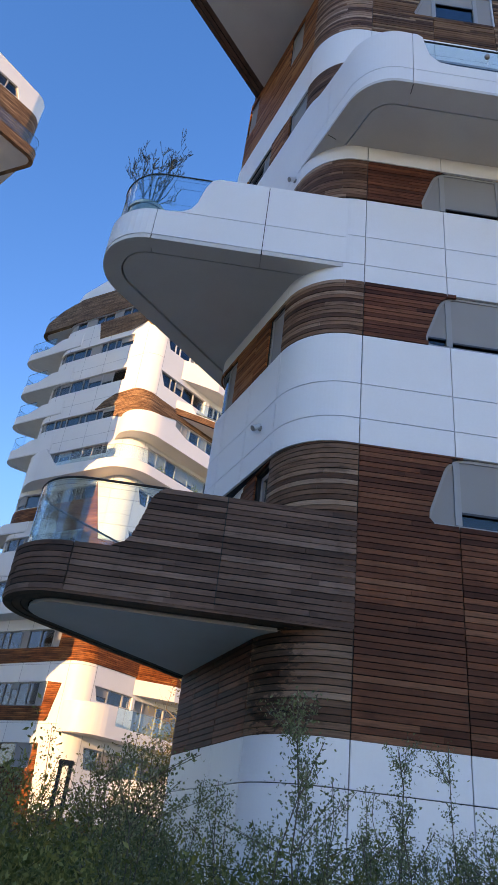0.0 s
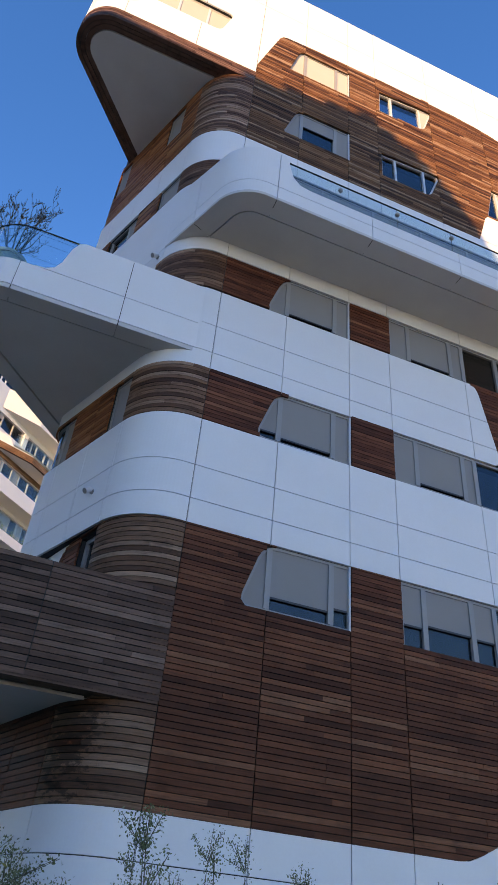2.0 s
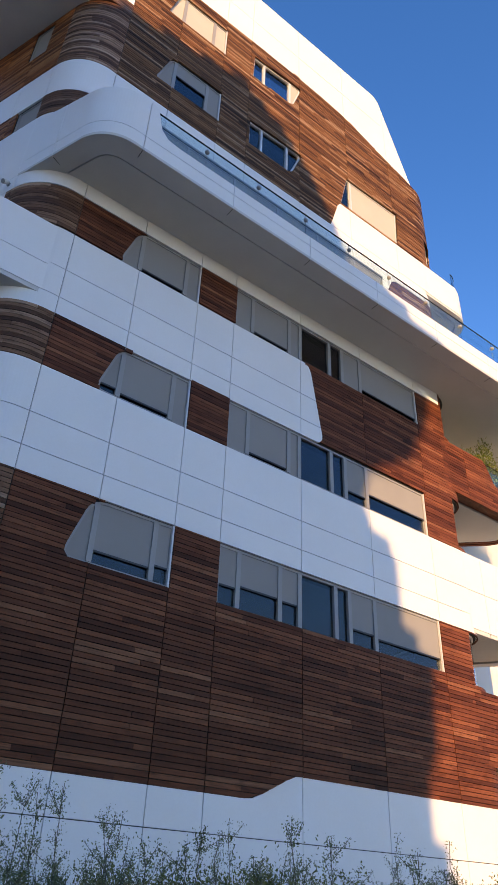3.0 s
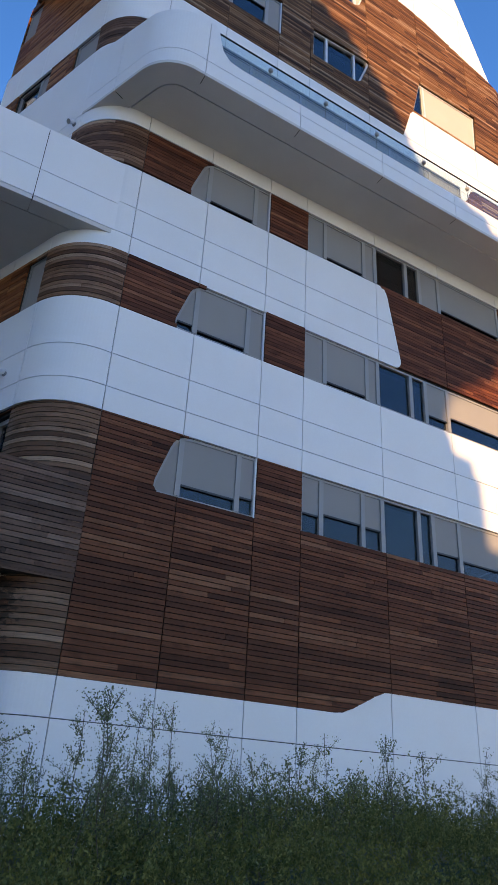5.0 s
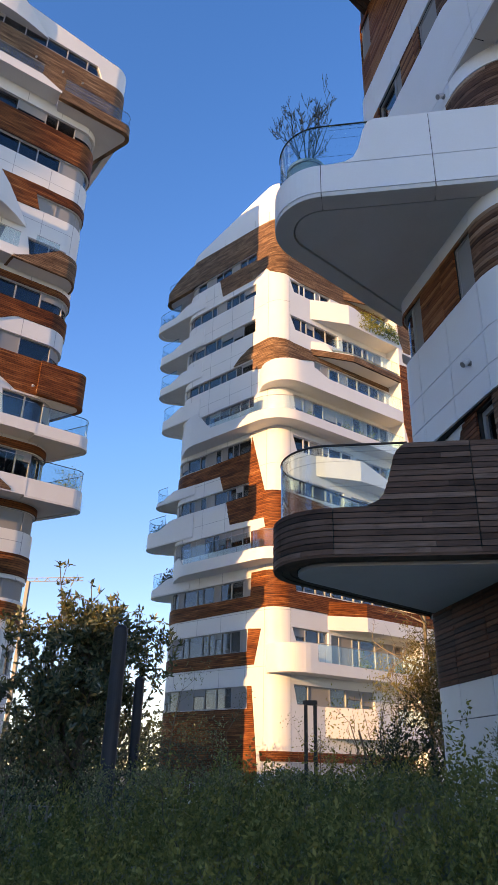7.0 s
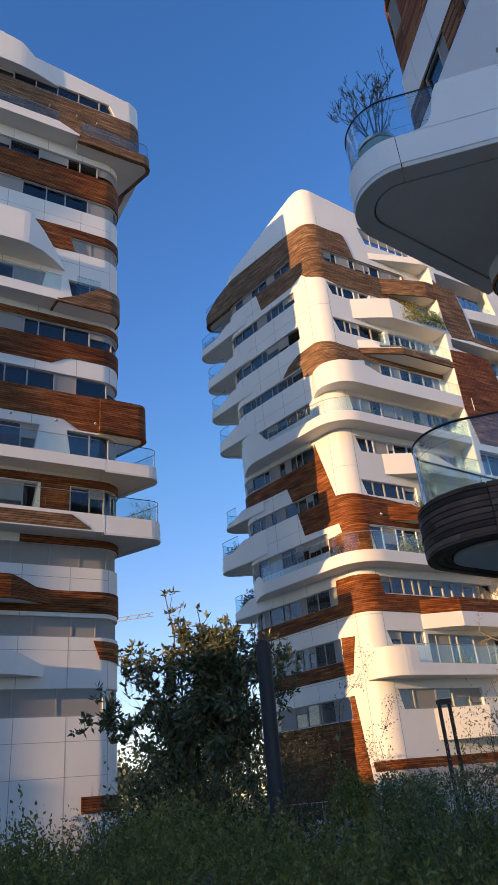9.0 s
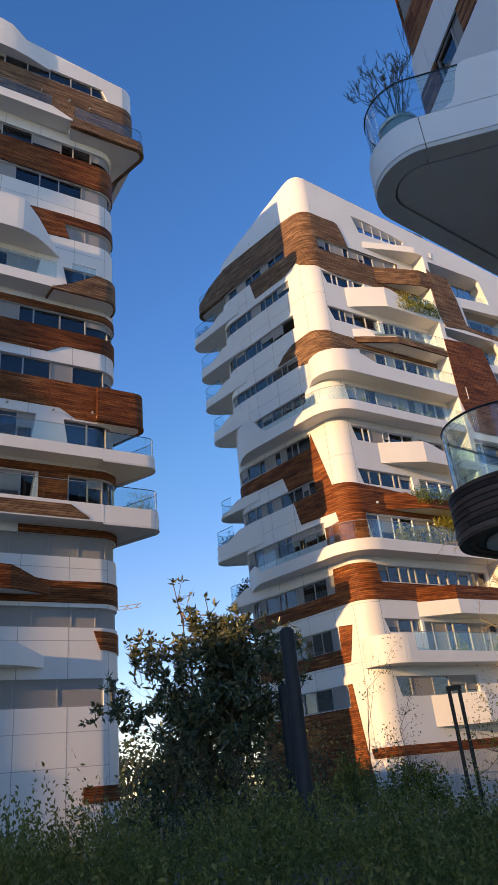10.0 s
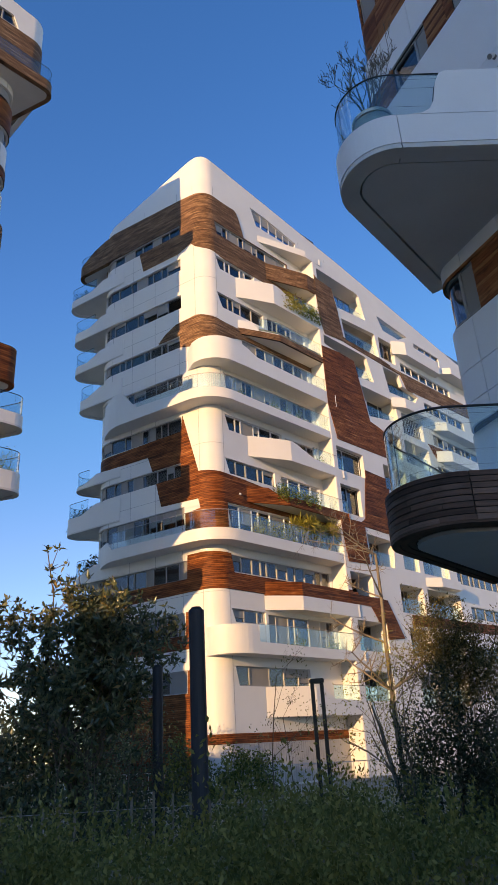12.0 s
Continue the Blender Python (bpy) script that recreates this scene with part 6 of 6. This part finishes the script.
def yucca(at, seed):
    """Bare stems out of a pot, each with a tuft of long stiff leaves at its end."""
    t = thing("potted_plant", "spiky yellow-green yucca in a grey pot on the balcony", "potted plant", at)
    pot((0, 0, 0), 0.25, 0.4, grey_pot, t)
    r, rs = random.Random(seed), np.random.RandomState(seed)
    stems, ends = [], []
    for _ in range(4):
        e = Vector((r.gauss(0, 0.3), r.gauss(0, 0.2), r.uniform(1.45, 2.1)))
        stems.append(([Vector((0, 0, 0.35)), e * 0.5 + Vector((0, 0, 0.15)), e], [0.04, 0.035, 0.03]))
        ends += [e + Vector((r.gauss(0, 0.03), r.gauss(0, 0.03), r.gauss(0, 0.05))) for _ in range(70)]
    limbs_mesh("stem_growth", stems, pale_bark, t, 5)
    tagged(leaves("foliage", [e[:] for e in ends], 0.78, 0.085, yellow_leaf, t, rs, aim=np.array([0, 0, 0.35])), kind="stuff")


for k in range(9):
    q = FAR.at(2.2 + 0.85 * k, 0.7 if k > 3 else 0.5)
    if k > 3:
        yucca((*q, 13.17), 100 + k)
    else:
        potted((*q, 13.17), 100 + k, (0.5, 0.4, 1.75), 700, 0.17, 0.45, yellow_leaf, "loose yellowing shrub in a pot on the balcony")
for k in range(4):
    q = FAR.at(3.9 + 0.9 * k, 0.8)
    potted((*q, 16.21), 130 + k, (0.7, 0.55, 1.3), 650, 0.16, 0.5, green_leaf, "leafy green shrub in a pot on the balcony")
for k in range(4):
    q = FAR.at(5.6 + 0.95 * k, 0.75)
    potted((*q, 31.61), 140 + k, (0.9, 0.7, 1.8), 1200, 0.18, 0.5, yellow_leaf if k < 2 else green_leaf, "bushy yellow-green shrub in a pot on the balcony")
for s, z in ((8.6, 19.41), (1.2, 22.31), (4.2, 22.31), (5.4, 22.31), (6.6, 22.31), (5.0, 6.91), (8.0, 6.91)):
    q = FAR.at(s, 0.5)
    potted((*q, z), int(s * 10), (0.45, 0.4, 1.25), 350, 0.15, 0.45, green_leaf, "small green shrub in a pot on the balcony")
for l, z in ((12.2, 16.3), (13.0, 16.3), (13.6, 35.05), (11.6, 12.7)):
    q = Vector(on_left(-l, -1.2))
    potted((*q, z), int(l * 10), (0.9, 0.8, 1.7), 900, 0.28, 0.3, dark_leaf, "dark conifer in a pot on the balcony corner", 0.2)
q = Vector(tower_plan(-13.2, 0.3))
potted((*q, 13.05), 71, (0.8, 0.8, 2.3), 900, 0.2, 0.12, yellow_leaf, "dry straw-coloured grass in a pot on the balcony corner")
potted((14.35, 12.75, 11.65), 72, (1.1, 0.7, 2.8), 6500, 0.11, 0.3, green_leaf, "rounded olive bush in a pot on the balcony")


# ---------------------------------------------------------------- small things of the garden
def post(at, height, radius, label):
    t = thing("steel_post", label, "post", at, "posts")
    bm = bmesh.new()
    bmesh.ops.create_cone(bm, cap_ends=True, segments=20, radius1=radius, radius2=radius, depth=height, matrix=Matrix.Translation((0, 0, height / 2)))
    part("shaft", bm, post_paint, t)
    bm = bmesh.new()
    bmesh.ops.create_cone(bm, cap_ends=True, segments=20, radius1=radius * 0.9, radius2=radius * 0.6, depth=0.05, matrix=Matrix.Translation((0, 0, height + 0.025)))
    part("cap", bm, black, t)
    bm = bmesh.new()
    bmesh.ops.create_cone(bm, cap_ends=True, segments=20, radius1=radius * 1.7, radius2=radius * 1.7, depth=0.03, matrix=Matrix.Translation((0, 0, 0.015)))
    part("base_plate", bm, dark_alu, t)
    return t


post((-7.74, 14.61, 0), 3.97, 0.125, "thick dark grey round steel post among the shrubs")
post((-8.96, 19.95, 0), 3.71, 0.118, "shorter dark grey round steel post beside another")
lamp = thing("street_lamp", "dark garden lamp of two thin upright bars under a small head", "street lamp", (-5.0, 23.3, 0))
for dx in (-0.13, 0.13):
    bm = bmesh.new()
    box_bm(bm, dx - 0.05, dx + 0.05, -0.05, 0.05, 0, 3.42)
    bmesh.ops.bevel(bm, geom=bm.edges[:], offset=0.012, segments=2, affect="EDGES")
    part("pole", bm, black, lamp)
bm = bmesh.new()
box_bm(bm, -0.2, 0.2, -0.08, 0.08, 3.42, 3.55)
bmesh.ops.bevel(bm, geom=bm.edges[:], offset=0.02, segments=2, affect="EDGES")
part("lamp_head", bm, black, lamp)
bm = bmesh.new()
box_bm(bm, -0.3, 0.3, -0.2, 0.2, 0, 0.04)
part("base_plate", bm, black, lamp)

fence = thing("stake_fence", "row of thin weathered wooden stakes", "fence", (-10.5, 17.2, 0))
stake = None
r = random.Random(2)
for k in range(26):
    h = 1.1 + r.uniform(-0.12, 0.2)
    bm = bmesh.new()
    box_bm(bm, -0.02, 0.02, -0.015, 0.015, 0, h, Matrix.Translation((-4.2 + 0.33 * k + r.uniform(-0.05, 0.05), 0, 0)))
    part("stake", bm, pale_bark, fence)
for z in (0.4, 1.0):
    rail("wire", [(-4.3, 0.02, z), (0, 0.02, z), (4.3, 0.02, z)], 0.006, alu, fence, 4)

railing = thing("garden_railing", "low white metal railing in front of the building", "railing", (-6.5, 37.5, 0))
for k in range(60):
    bm = bmesh.new()
    box_bm(bm, -0.012, 0.012, -0.012, 0.012, 0.0, 1.15, Matrix.Translation((-7 + 0.24 * k, 0, 0)))
    part("bar", bm, alu_white, railing)
for z in (0.1, 1.15):
    bm = bmesh.new()
    box_bm(bm, -7.05, 7.3, -0.02, 0.02, z, z + 0.04)
    part("rail", bm, alu_white, railing)

crane = thing("tower_crane", "distant grey lattice arm of a tower crane", "crane", (-117.0, 231.0, 0))
bm = bmesh.new()
box_bm(bm, -0.6, 0.6, -0.6, 0.6, 0, 60)
part("mast", bm, dark_alu, crane)
bm = bmesh.new()
for z in (59.9, 61.1):
    box_bm(bm, -20, 20, -0.12, 0.12, z, z + 0.2)
for k in range(20):
    box_bm(bm, -0.1, 0.1, -0.1, 0.1, -0.1, 1.6, Matrix.Translation((-20 + 2 * k, 0, 60)) @ Matrix.Rotation(radians(45 if k % 2 else -45), 4, "Y"))
part("jib", bm, dark_alu, crane)
